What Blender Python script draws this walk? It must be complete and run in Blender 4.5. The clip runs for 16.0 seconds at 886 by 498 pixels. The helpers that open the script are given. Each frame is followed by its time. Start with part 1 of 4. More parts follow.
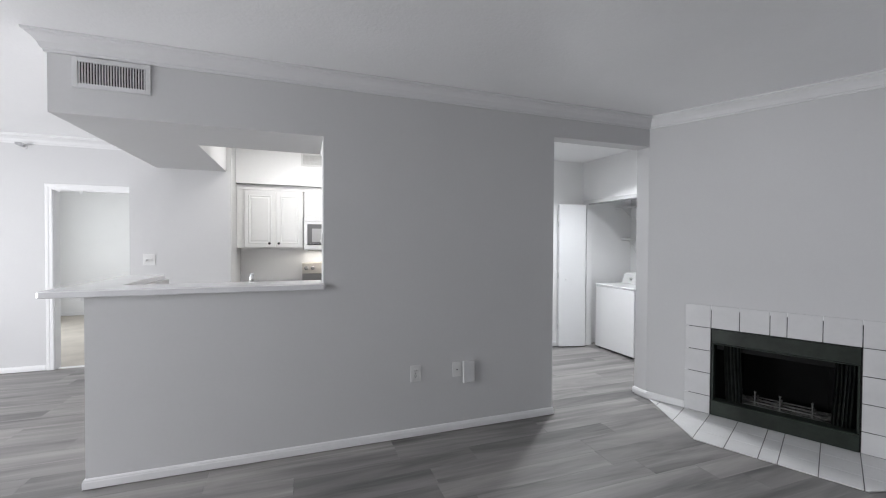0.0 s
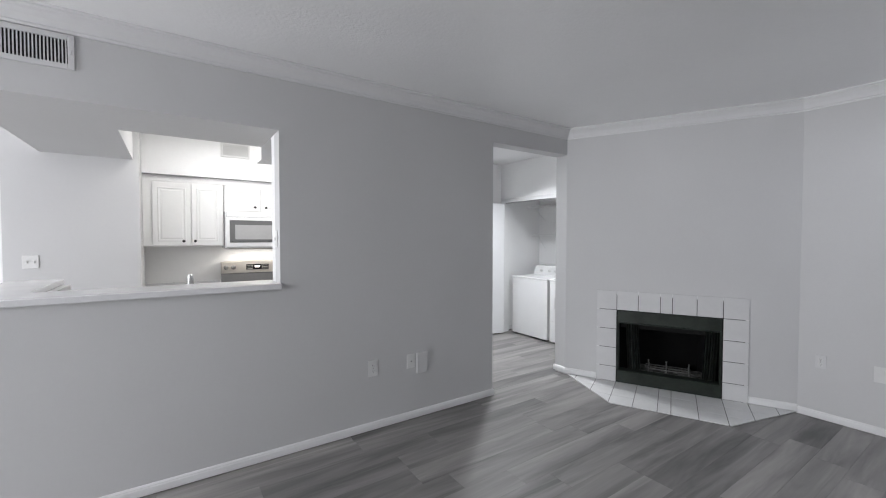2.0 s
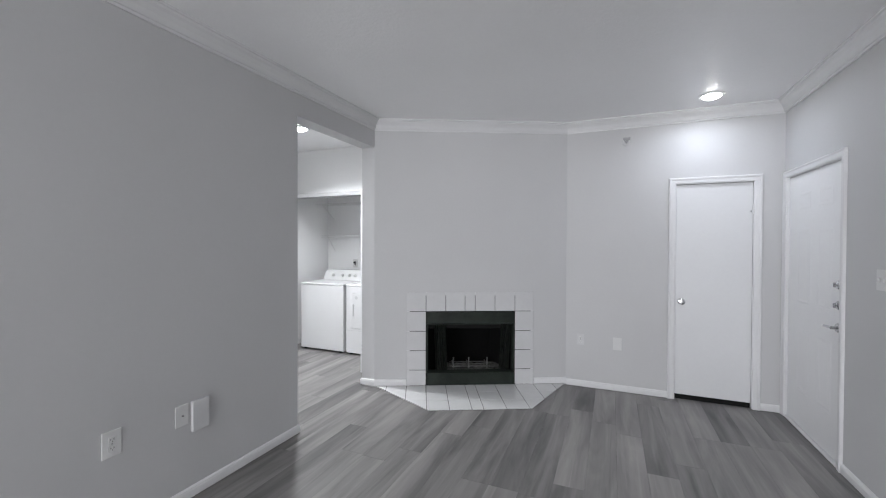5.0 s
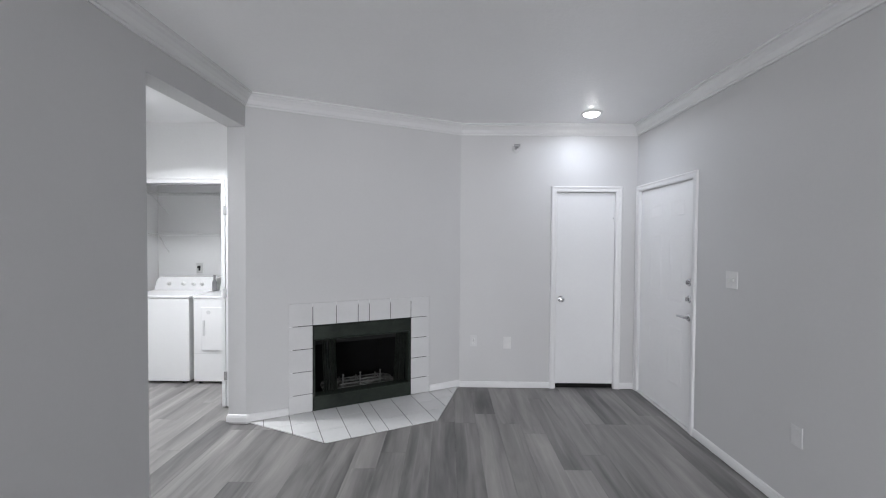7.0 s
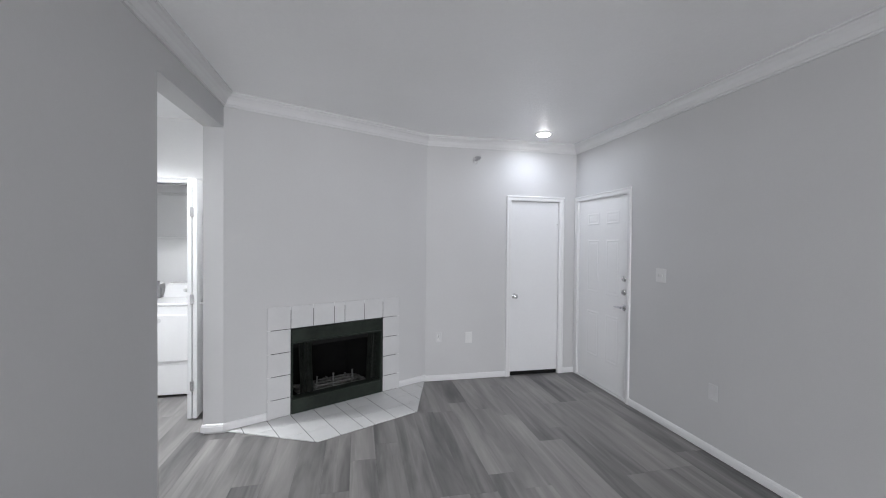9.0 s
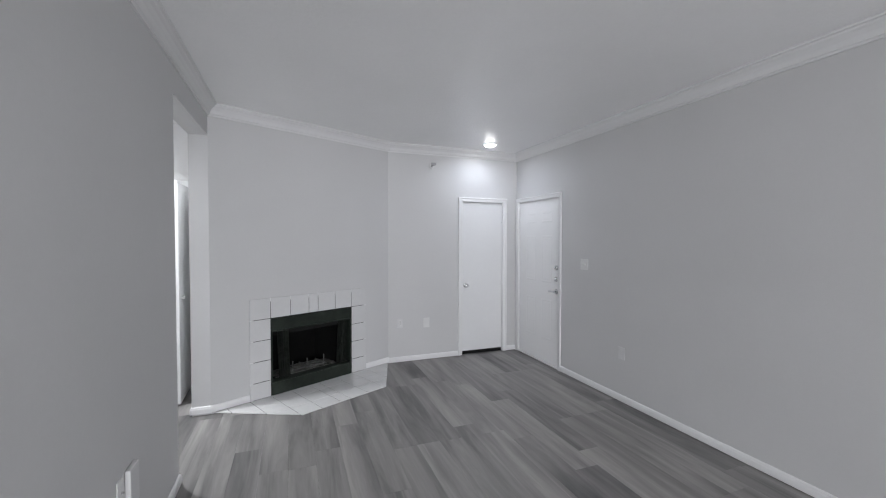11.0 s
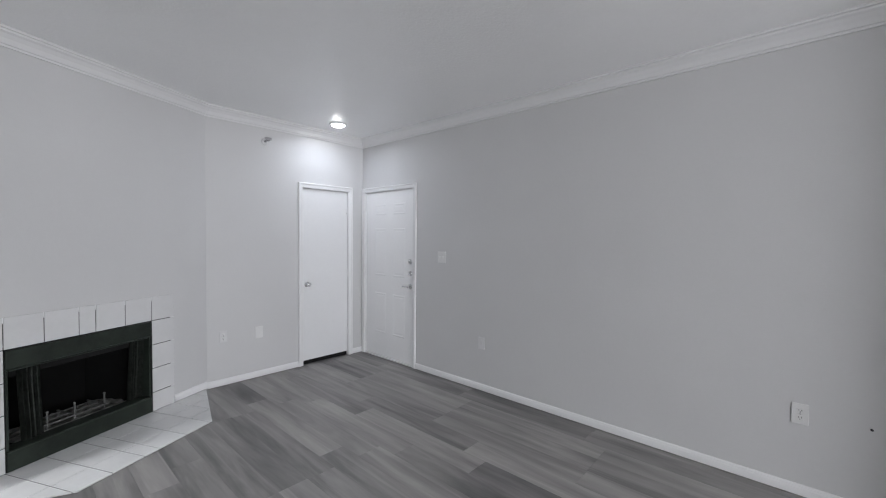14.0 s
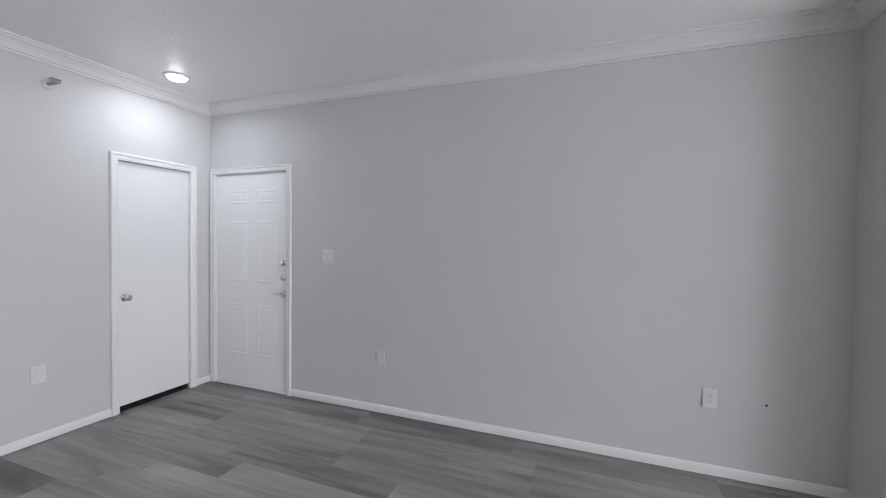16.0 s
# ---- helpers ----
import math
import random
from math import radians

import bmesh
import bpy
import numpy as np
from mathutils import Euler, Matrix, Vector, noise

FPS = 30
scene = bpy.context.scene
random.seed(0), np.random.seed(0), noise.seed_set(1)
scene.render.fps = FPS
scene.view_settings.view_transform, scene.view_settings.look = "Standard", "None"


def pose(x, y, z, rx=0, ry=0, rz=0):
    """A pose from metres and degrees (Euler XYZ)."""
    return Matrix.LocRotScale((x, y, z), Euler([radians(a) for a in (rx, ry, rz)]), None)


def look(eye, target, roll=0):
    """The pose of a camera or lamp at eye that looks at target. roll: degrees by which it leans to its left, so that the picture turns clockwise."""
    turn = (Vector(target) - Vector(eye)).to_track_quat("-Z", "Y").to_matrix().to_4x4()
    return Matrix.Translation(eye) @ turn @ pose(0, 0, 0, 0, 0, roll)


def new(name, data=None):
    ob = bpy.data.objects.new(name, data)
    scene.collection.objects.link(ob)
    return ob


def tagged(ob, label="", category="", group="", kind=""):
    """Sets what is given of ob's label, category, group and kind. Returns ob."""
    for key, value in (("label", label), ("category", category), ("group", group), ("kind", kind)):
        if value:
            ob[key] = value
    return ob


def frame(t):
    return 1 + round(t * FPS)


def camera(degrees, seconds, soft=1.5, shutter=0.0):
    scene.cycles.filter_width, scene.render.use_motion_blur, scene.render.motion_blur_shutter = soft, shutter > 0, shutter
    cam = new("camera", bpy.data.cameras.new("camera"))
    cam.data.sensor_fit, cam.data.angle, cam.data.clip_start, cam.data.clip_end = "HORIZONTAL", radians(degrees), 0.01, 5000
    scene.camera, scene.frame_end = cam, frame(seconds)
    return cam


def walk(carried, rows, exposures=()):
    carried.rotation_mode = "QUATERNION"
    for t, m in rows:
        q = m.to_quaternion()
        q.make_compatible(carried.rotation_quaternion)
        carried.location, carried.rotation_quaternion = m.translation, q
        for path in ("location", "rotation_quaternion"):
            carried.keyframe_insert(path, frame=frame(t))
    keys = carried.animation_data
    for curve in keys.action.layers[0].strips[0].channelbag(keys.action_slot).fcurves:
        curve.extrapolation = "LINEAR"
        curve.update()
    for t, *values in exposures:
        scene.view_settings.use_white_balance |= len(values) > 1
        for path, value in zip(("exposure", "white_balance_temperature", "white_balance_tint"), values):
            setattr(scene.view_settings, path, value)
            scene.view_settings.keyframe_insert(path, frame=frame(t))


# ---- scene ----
cam = camera(95.8, 16.0, soft=1.1)
PATH = [
    (0, (0.015, 0.588, 1.525), (0.683, 2.473, 1.492), 0.31),
    (0.5, (-0.128, 0.612, 1.524), (0.638, 2.459, 1.487), 0.24),
    (1, (-0.257, 0.621, 1.517), (0.613, 2.421, 1.479), 0.18),
    (1.5, (-0.385, 0.626, 1.526), (0.605, 2.364, 1.479), 0.11),
    (2, (-0.456, 0.661, 1.538), (0.665, 2.316, 1.483), 0.04),
    (2.5, (-0.480, 0.736, 1.541), (0.776, 2.292, 1.485), -0.03),
    (3, (-0.477, 0.842, 1.523), (0.923, 2.270, 1.480), -0.01),
    (3.5, (-0.447, 0.939, 1.519), (1.080, 2.230, 1.477), -0.07),
    (4, (-0.414, 1.044, 1.510), (1.225, 2.189, 1.474), -0.17),
    (4.5, (-0.357, 1.218, 1.487), (1.395, 2.181, 1.450), 0.16),
    (5, (-0.300, 1.357, 1.479), (1.542, 2.135, 1.453), 0.22),
    (7.5, (-0.072, 2.085, 1.555), (1.923, 1.958, 1.506), 0.50),
    (8, (-0.154, 2.229, 1.551), (1.832, 1.992, 1.509), 0.51),
    (8.5, (-0.220, 2.392, 1.545), (1.753, 2.067, 1.517), 0.46),
    (9, (-0.308, 2.551, 1.550), (1.647, 2.131, 1.521), 0.51),
    (11.5, (-0.847, 2.994, 1.564), (0.985, 2.193, 1.504), 0.16),
    (12, (-0.783, 3.056, 1.545), (0.993, 2.140, 1.481), 0.30),
    (12.5, (-0.689, 3.059, 1.531), (1.025, 2.030, 1.471), 0.08),
    (13, (-0.565, 3.081, 1.528), (1.060, 1.917, 1.466), 0.32),
    (13.5, (-0.387, 3.105, 1.515), (1.116, 1.786, 1.456), 0.30),
    (14, (-0.190, 3.102, 1.497), (1.158, 1.626, 1.439), 0.52),
    (14.5, (-0.032, 3.038, 1.491), (1.164, 1.436, 1.435), 0.58),
    (15, (0.117, 2.974, 1.474), (1.180, 1.281, 1.421), 0.38),
    (15.5, (0.296, 2.907, 1.445), (1.197, 1.122, 1.394), 0.41),
    (16, (0.496, 2.869, 1.444), (1.211, 1.002, 1.398), 0.71),
]
walk(cam, [(t, look(eye, target, roll)) for t, eye, target, roll in PATH], [(0, -0.15), (3.0, -0.09), (5.0, 0.01), (9.0, 0.05), (12.5, -0.04), (14.0, 0.04), (16.0, 0.13)])

# ---- world and lights ----
CEIL = 2.735
world = bpy.data.worlds.new("world")
scene.world = world
world.use_nodes = True
wn = world.node_tree
sky = wn.nodes.new("ShaderNodeTexSky")
sky.sky_type, sky.sun_disc = "NISHITA", False
sky.sun_elevation, sky.sun_rotation = radians(40), radians(120)
wn.links.new(sky.outputs[0], wn.nodes["Background"].inputs[0])
wn.nodes["Background"].inputs[1].default_value = 0.1
scene.view_settings.exposure = 0.0


def area_lamp(name, m, power, colour, sx, sy=None, spread=180):
    data = bpy.data.lights.new(name, "AREA")
    data.energy, data.color, data.size = power, colour, sx
    data.shape = "RECTANGLE" if sy else "DISK"
    if sy:
        data.size_y = sy
    data.spread = radians(spread)
    ob = new(name, data)
    ob.matrix_world = m
    return ob


area_lamp("dining_window_light", look((-5.52, 2.75, 1.42), (0, 2.75, 1.42)), 302, (0.953, 0.963, 1.0), 4.3, 1.75, 176)
# Added to brighten the bedroom; no source for it is in view.
area_lamp("bedroom_fill_light", look((-4.75, 8.3, 1.4), (0, 8.3, 1.4)), 76, (0.93, 0.97, 1.0), 1.7, 1.5)
area_lamp("living_lamp_light", look((3.68, 0.60, 2.695), (3.68, 0.60, 0)), 4.6, (0.80, 0.865, 1.0), 0.12, None, 164)
area_lamp("hall_lamp_light", look((3.13, 4.50, 2.695), (3.13, 4.50, 0)), 37, (0.94, 0.965, 1.0), 0.17, None, 132)
# Added fill for the bright kitchen, whose own source is out of view.
area_lamp("kitchen_fill_light", look((0.42, 5.09, 2.676), (0.42, 5.09, 0)), 19, (1.0, 0.985, 0.965), 1.9, 0.28)
# Inferred lamp, made wider than its lens to brighten the backsplash.
area_lamp("cooktop_lamp_light", look((0.402, 5.984, 1.405), (0.402, 5.984, 0)), 3.4, (1.0, 0.955, 0.89), 0.66, 0.14)


# ---- materials ----
def mat(name, colour, rough=0.5, metal=0.0, var=0.06, scale=1.2, bump=0.0, bscale=300.0, rvar=0.0, fine=40.0, coords="Object", emit=0.0, spec=0.5, relief=0.002):
    """A painted, metal or stone surface: broad and fine tone variation, fine relief."""
    m = bpy.data.materials.new(name)
    m.use_nodes = True
    nt = m.node_tree
    n, l = nt.nodes, nt.links
    b = n["Principled BSDF"]
    b.inputs["Metallic"].default_value = metal
    b.inputs["Specular IOR Level"].default_value = spec
    tc = n.new("ShaderNodeTexCoord")
    big, small = n.new("ShaderNodeTexNoise"), n.new("ShaderNodeTexNoise")
    big.inputs["Scale"].default_value, small.inputs["Scale"].default_value = scale, fine
    big.inputs["Detail"].default_value, small.inputs["Detail"].default_value = 4, 3
    for t in (big, small):
        l.new(tc.outputs[coords], t.inputs["Vector"])
    add = n.new("ShaderNodeMath")
    add.operation = "MULTIPLY_ADD"
    l.new(small.outputs[0], add.inputs[0])
    add.inputs[1].default_value = 0.4
    l.new(big.outputs[0], add.inputs[2])
    ramp = n.new("ShaderNodeMapRange")
    ramp.inputs[1].default_value, ramp.inputs[2].default_value = 0.4, 1.0
    ramp.inputs[3].default_value, ramp.inputs[4].default_value = 1 - var, 1 + var
    l.new(add.outputs[0], ramp.inputs[0])
    mul = n.new("ShaderNodeVectorMath")
    mul.operation = "SCALE"
    mul.inputs[0].default_value = colour
    l.new(ramp.outputs[0], mul.inputs["Scale"])
    l.new(mul.outputs[0], b.inputs["Base Color"])
    if rvar:
        r = n.new("ShaderNodeMapRange")
        r.inputs[3].default_value, r.inputs[4].default_value = rough - rvar, rough + rvar
        l.new(big.outputs[0], r.inputs[0])
        l.new(r.outputs[0], b.inputs["Roughness"])
    else:
        b.inputs["Roughness"].default_value = rough
    if bump:
        bt, bn = n.new("ShaderNodeTexNoise"), n.new("ShaderNodeBump")
        bt.inputs["Scale"].default_value, bt.inputs["Detail"].default_value = bscale, 4
        bn.inputs["Strength"].default_value, bn.inputs["Distance"].default_value = bump, relief
        l.new(tc.outputs[coords], bt.inputs["Vector"])
        l.new(bt.outputs[0], bn.inputs["Height"])
        l.new(bn.outputs[0], b.inputs["Normal"])
    if emit:
        b.inputs["Emission Color"].default_value = (*colour, 1)
        b.inputs["Emission Strength"].default_value = emit
    return m


def plank_mat():
    """Grey vinyl planks: long grain, streaks and a tone for each plank."""
    m = bpy.data.materials.new("grey_vinyl_plank")
    m.use_nodes = True
    nt = m.node_tree
    n, l = nt.nodes, nt.links
    b = n["Principled BSDF"]
    tc, info = n.new("ShaderNodeTexCoord"), n.new("ShaderNodeObjectInfo")
    off = n.new("ShaderNodeVectorMath")
    off.operation = "MULTIPLY_ADD"
    off.inputs[1].default_value = (37.0, 19.0, 7.0)
    l.new(info.outputs["Random"], off.inputs[0])
    l.new(tc.outputs["Object"], off.inputs[2])

    def noise_at(sx, sy, detail, rough=0.55):
        mp, t = n.new("ShaderNodeMapping"), n.new("ShaderNodeTexNoise")
        mp.inputs["Scale"].default_value = (sx, sy, 1)
        t.inputs["Scale"].default_value, t.inputs["Detail"].default_value, t.inputs["Roughness"].default_value = 1.0, detail, rough
        t.inputs["Distortion"].default_value = 0.6
        l.new(off.outputs[0], mp.inputs[0])
        l.new(mp.outputs[0], t.inputs["Vector"])
        return t.outputs[0]

    broad, grain, thin = noise_at(0.8, 7, 4), noise_at(2.2, 30, 4), noise_at(7, 170, 3)

    def madd(a, k, c):
        x = n.new("ShaderNodeMath")
        x.operation = "MULTIPLY_ADD"
        l.new(a, x.inputs[0])
        x.inputs[1].default_value = k
        if isinstance(c, float):
            x.inputs[2].default_value = c
        else:
            l.new(c, x.inputs[2])
        return x.outputs[0]

    v = madd(broad, 1.05, -0.20)
    v = madd(grain, 0.22, v)
    v = madd(thin, 0.06, v)
    pick = n.new("ShaderNodeMapRange")
    pick.interpolation_type = "SMOOTHSTEP"
    pick.inputs[1].default_value, pick.inputs[2].default_value = 0.60, 0.72
    l.new(noise_at(0.45, 19, 2, 0.4), pick.inputs[0])
    v = madd(pick.outputs[0], 0.11, v)
    v = madd(info.outputs["Random"], 0.18, v)
    ramp = n.new("ShaderNodeValToRGB")
    e = ramp.color_ramp.elements
    e[0].position, e[0].color = 0.18, (0.060, 0.059, 0.062, 1)
    e[1].position, e[1].color = 0.95, (0.40, 0.380, 0.369, 1)
    mid = ramp.color_ramp.elements.new(0.52)
    mid.color = (0.211, 0.203, 0.200, 1)
    l.new(v, ramp.inputs[0])
    l.new(ramp.outputs[0], b.inputs["Base Color"])
    rr = n.new("ShaderNodeMapRange")
    rr.inputs[3].default_value, rr.inputs[4].default_value = 0.36, 0.52
    l.new(grain, rr.inputs[0])
    l.new(rr.outputs[0], b.inputs["Roughness"])
    bn = n.new("ShaderNodeBump")
    bn.inputs["Strength"].default_value, bn.inputs["Distance"].default_value = 0.12, 0.001
    l.new(thin, bn.inputs["Height"])
    l.new(bn.outputs[0], b.inputs["Normal"])
    return m


def glass_mat():
    m = bpy.data.materials.new("window_glass")
    m.use_nodes = True
    b = m.node_tree.nodes["Principled BSDF"]
    b.inputs["Base Color"].default_value = (1, 1, 1, 1)
    b.inputs["Roughness"].default_value, b.inputs["Transmission Weight"].default_value = 0.0, 1.0
    return m


M_WALL = mat("grey_wall_paint", (0.548, 0.548, 0.552), 0.55, var=0.03, bump=0.25, bscale=160)
M_WHITEWALL = mat("white_wall_paint", (0.82, 0.82, 0.822), 0.5, var=0.03, bump=0.2, bscale=160)
M_CEIL = mat("ceiling_paint", (0.83, 0.83, 0.835), 0.30, var=0.03, bump=0.8, bscale=55, spec=0.65, relief=0.0026)
M_CROWN = mat("crown_paint", (0.665, 0.665, 0.67), 0.4, var=0.03, bump=0.05, bscale=80)
M_TRIM = mat("white_trim_paint", (0.73, 0.73, 0.735), 0.34, var=0.03, bump=0.05, bscale=80)
M_DOOR = mat("white_door_paint", (0.735, 0.74, 0.75), 0.36, var=0.03, bump=0.08, bscale=120)
# Door white lightened to make up for weak light on the entrance door.
M_DOOR_LIT = mat("white_door_paint_lightened", (0.83, 0.83, 0.835), 0.38, var=0.03, bump=0.08, bscale=120)
M_PLANK = plank_mat()
M_SUB = mat("dark_underlay", (0.03, 0.03, 0.03), 0.9)
M_TILE = mat("white_glazed_tile", (0.61, 0.61, 0.615), 0.22, var=0.04, scale=5, bump=0.06, bscale=30, rvar=0.05)
M_HEARTH = mat("white_hearth_tile", (0.68, 0.68, 0.68), 0.25, var=0.05, scale=5, bump=0.06, bscale=30, rvar=0.05)
M_GROUT = mat("dark_grout", (0.05, 0.05, 0.05), 0.9, var=0.2)
M_PALEGROUT = mat("grey_grout", (0.15, 0.15, 0.15), 0.9, var=0.2)
M_STEEL = mat("black_painted_steel", (0.020, 0.026, 0.021), 0.38, metal=0.0, var=0.5, scale=6, bump=0.1, rvar=0.1, spec=0.3)
# Firebox soot; the same black fills shaded gaps at insert and door.
M_SOOT_GAP = mat("soot_and_gap_black", (0.003, 0.003, 0.003), 0.95, var=0.5, scale=8, bump=0.4, bscale=60)
M_MESH = mat("dark_wire_mesh", (0.040, 0.046, 0.040), 0.5, metal=0.3, var=0.6, scale=20, bump=0.6, bscale=400)
M_IRON = mat("cast_iron", (0.13, 0.13, 0.126), 0.5, metal=0.3, var=0.4, scale=30, bump=0.3)
M_ASH = mat("grey_ash", (0.16, 0.16, 0.152), 0.95, var=0.8, scale=20, bump=0.6, bscale=90)
M_CHROME = mat("satin_chrome", (0.62, 0.62, 0.63), 0.22, metal=1.0, var=0.05)
M_STAINLESS = mat("brushed_stainless", (0.56, 0.53, 0.49), 0.38, metal=0.6, var=0.06, bump=0.05)
M_BLACK = mat("black_glass", (0.012, 0.012, 0.013), 0.12, var=0.1)
M_PLASTIC = mat("white_plastic", (0.66, 0.66, 0.655), 0.35, var=0.03, scale=9)
M_DARK = mat("dark_slot", (0.015, 0.015, 0.016), 0.8)
M_DULL = mat("dull_sprinkler_metal", (0.36, 0.36, 0.37), 0.45, metal=0.6, var=0.1)
M_GRILLE = mat("grille_paint", (0.60, 0.60, 0.605), 0.4, var=0.04, scale=6)
M_QUARTZ = mat("white_quartz", (0.70, 0.70, 0.71), 0.2, var=0.05, scale=4, fine=70)
M_CAB = mat("white_cabinet_paint", (0.82, 0.82, 0.815), 0.35, var=0.03, bump=0.05)
M_ENAMEL = mat("white_enamel", (0.78, 0.78, 0.785), 0.18, var=0.02, scale=3)
M_GREYGLASS = mat("grey_door_glass", (0.17, 0.17, 0.172), 0.16, var=0.08, spec=0.3)
M_CARPET = mat("beige_carpet", (0.50, 0.46, 0.41), 0.95, var=0.15, scale=3, fine=220, bump=0.8, bscale=500)
M_LENS = mat("lamp_lens", (1.0, 1.0, 1.0), 0.4, var=0.0, emit=24.0)
M_DISPLAY = mat("display_glow", (1.0, 0.96, 0.9), 0.4, var=0.0, emit=1.6)
M_WIRE = mat("white_coated_wire", (0.74, 0.74, 0.74), 0.4, var=0.03)
M_KNOB = mat("dark_steel_knob", (0.24, 0.235, 0.23), 0.4, metal=0.4, var=0.1)
M_WIN = glass_mat()


# ---- mesh helpers ----
def part(name, bm, material, parent=None, label=""):
    me = bpy.data.meshes.new(name)
    bm.normal_update()
    bm.to_mesh(me)
    bm.free()
    me.materials.append(material)
    ob = new(name, me)
    if parent is not None:
        ob.parent = parent
    if label:
        ob["label"] = label
    return ob


def thing(name, label, category, m=None, group=""):
    ob = new(name)
    ob.empty_display_size = 0.05
    if m is not None:
        ob.matrix_world = m
    return tagged(ob, label, category, group)


def structure(ob, label="", category=""):
    return tagged(ob, label, category, kind="structure")


def box(bm, x0, y0, z0, x1, y1, z1, bevel=0.0, seg=1):
    vs = [bm.verts.new((x, y, z)) for x in (x0, x1) for y in (y0, y1) for z in (z0, z1)]
    fs = [bm.faces.new([vs[i] for i in f]) for f in ((0, 1, 3, 2), (4, 6, 7, 5), (0, 4, 5, 1), (2, 3, 7, 6), (0, 2, 6, 4), (1, 5, 7, 3))]
    if bevel:
        es = list({e for f in fs for e in f.edges})
        bmesh.ops.bevel(bm, geom=es, offset=bevel, segments=seg, profile=0.5, affect="EDGES")
    return bm


def boxes(*specs, bevel=0.0, seg=1):
    bm = bmesh.new()
    for s in specs:
        box(bm, *s, bevel=bevel, seg=seg)
    return bm


def cyl(bm, p, q, r, r2=None, n=16):
    p, q = Vector(p), Vector(q)
    d = q - p
    m = Matrix.Translation((p + q) / 2) @ d.to_track_quat("Z", "Y").to_matrix().to_4x4()
    bmesh.ops.create_cone(bm, cap_ends=True, segments=n, radius1=r, radius2=r if r2 is None else r2, depth=d.length, matrix=m)
    return bm


def ball(bm, c, r, sx=1, sy=1, sz=1, n=14):
    bmesh.ops.create_uvsphere(bm, u_segments=n, v_segments=n // 2 + 1, radius=r, matrix=Matrix.Translation(c) @ Matrix.Diagonal((sx, sy, sz, 1)))
    return bm


def revolve(bm, prof, m=Matrix(), n=28):
    """A turned shape: prof is (radius, height) from bottom to top."""
    rings = [[bm.verts.new(m @ Vector((r * math.cos(2 * math.pi * k / n), r * math.sin(2 * math.pi * k / n), z))) for k in range(n)] for r, z in prof]
    for a, b in zip(rings, rings[1:]):
        for k in range(n):
            bm.faces.new((a[k], a[(k + 1) % n], b[(k + 1) % n], b[k]))
    bm.faces.new(rings[0][::-1])
    bm.faces.new(rings[-1])
    return bm


def sweep(bm, pts, prof, closed=False):
    """A moulding along a plan path with mitred corners. prof: (out from the wall to the path's left, z)."""
    n = len(pts)
    rows = []
    for i, p in enumerate(pts):
        p = Vector(p)
        a = (p - Vector(pts[i - 1])).normalized() if closed or i else None
        b = (Vector(pts[(i + 1) % n]) - p).normalized() if closed or i < n - 1 else None
        na = Vector((-a.y, a.x)) if a else None
        nb = Vector((-b.y, b.x)) if b else None
        if na and nb:
            mit = (na + nb) / (1 + na.dot(nb))
        else:
            mit = na or nb
        rows.append([bm.verts.new((p.x + mit.x * d, p.y + mit.y * d, z)) for d, z in prof])
    k = len(prof)
    for i in range(n if closed else n - 1):
        r, s = rows[i], rows[(i + 1) % n]
        for j in range(k):
            bm.faces.new((r[j], s[j], s[(j + 1) % k], r[(j + 1) % k]))
    if not closed:
        bm.faces.new(rows[0][::-1])
        bm.faces.new(rows[-1])
    bmesh.ops.recalc_face_normals(bm, faces=bm.faces[:])
    return bm


def wall_bm(a0, a1, z0, z1, t, holes=()):
    """A wall slab in its own frame: a along it, face at y = 0, body behind (y < 0), with openings (a0, z0, a1, z1) right through."""
    bm = bmesh.new()
    xs = sorted({a0, a1, *[h[0] for h in holes], *[h[2] for h in holes]})
    zs = sorted({z0, z1, *[h[1] for h in holes], *[h[3] for h in holes]})
    xs, zs = [x for x in xs if a0 <= x <= a1], [z for z in zs if z0 <= z <= z1]

    def solid(i, j):
        if not (0 <= i < len(xs) - 1 and 0 <= j < len(zs) - 1):
            return False
        x, z = (xs[i] + xs[i + 1]) / 2, (zs[j] + zs[j + 1]) / 2
        return not any(h[0] < x < h[2] and h[1] < z < h[3] for h in holes)

    def quad(*p):
        bm.faces.new([bm.verts.new(q) for q in p])

    for i in range(len(xs) - 1):
        for j in range(len(zs) - 1):
            if not solid(i, j):
                continue
            x, X, z, Z = xs[i], xs[i + 1], zs[j], zs[j + 1]
            quad((X, 0, z), (x, 0, z), (x, 0, Z), (X, 0, Z))
            quad((x, -t, z), (X, -t, z), (X, -t, Z), (x, -t, Z))
            if not solid(i - 1, j):
                quad((x, 0, z), (x, -t, z), (x, -t, Z), (x, 0, Z))
            if not solid(i + 1, j):
                quad((X, -t, z), (X, 0, z), (X, 0, Z), (X, -t, Z))
            if not solid(i, j - 1):
                quad((x, -t, z), (x, 0, z), (X, 0, z), (X, -t, z))
            if not solid(i, j + 1):
                quad((x, 0, Z), (x, -t, Z), (X, -t, Z), (X, 0, Z))
    bmesh.ops.remove_doubles(bm, verts=bm.verts[:], dist=1e-5)
    return bm


def face_frame(ox, oy, nx, ny):
    """The frame of a wall face: origin on the floor, y out of the wall into the room, x along the wall."""
    y = Vector((nx, ny, 0)).normalized()
    x = Vector((y.y, -y.x, 0))
    return Matrix(((x.x, y.x, 0, ox), (x.y, y.y, 0, oy), (0, 0, 1, 0), (0, 0, 0, 1)))


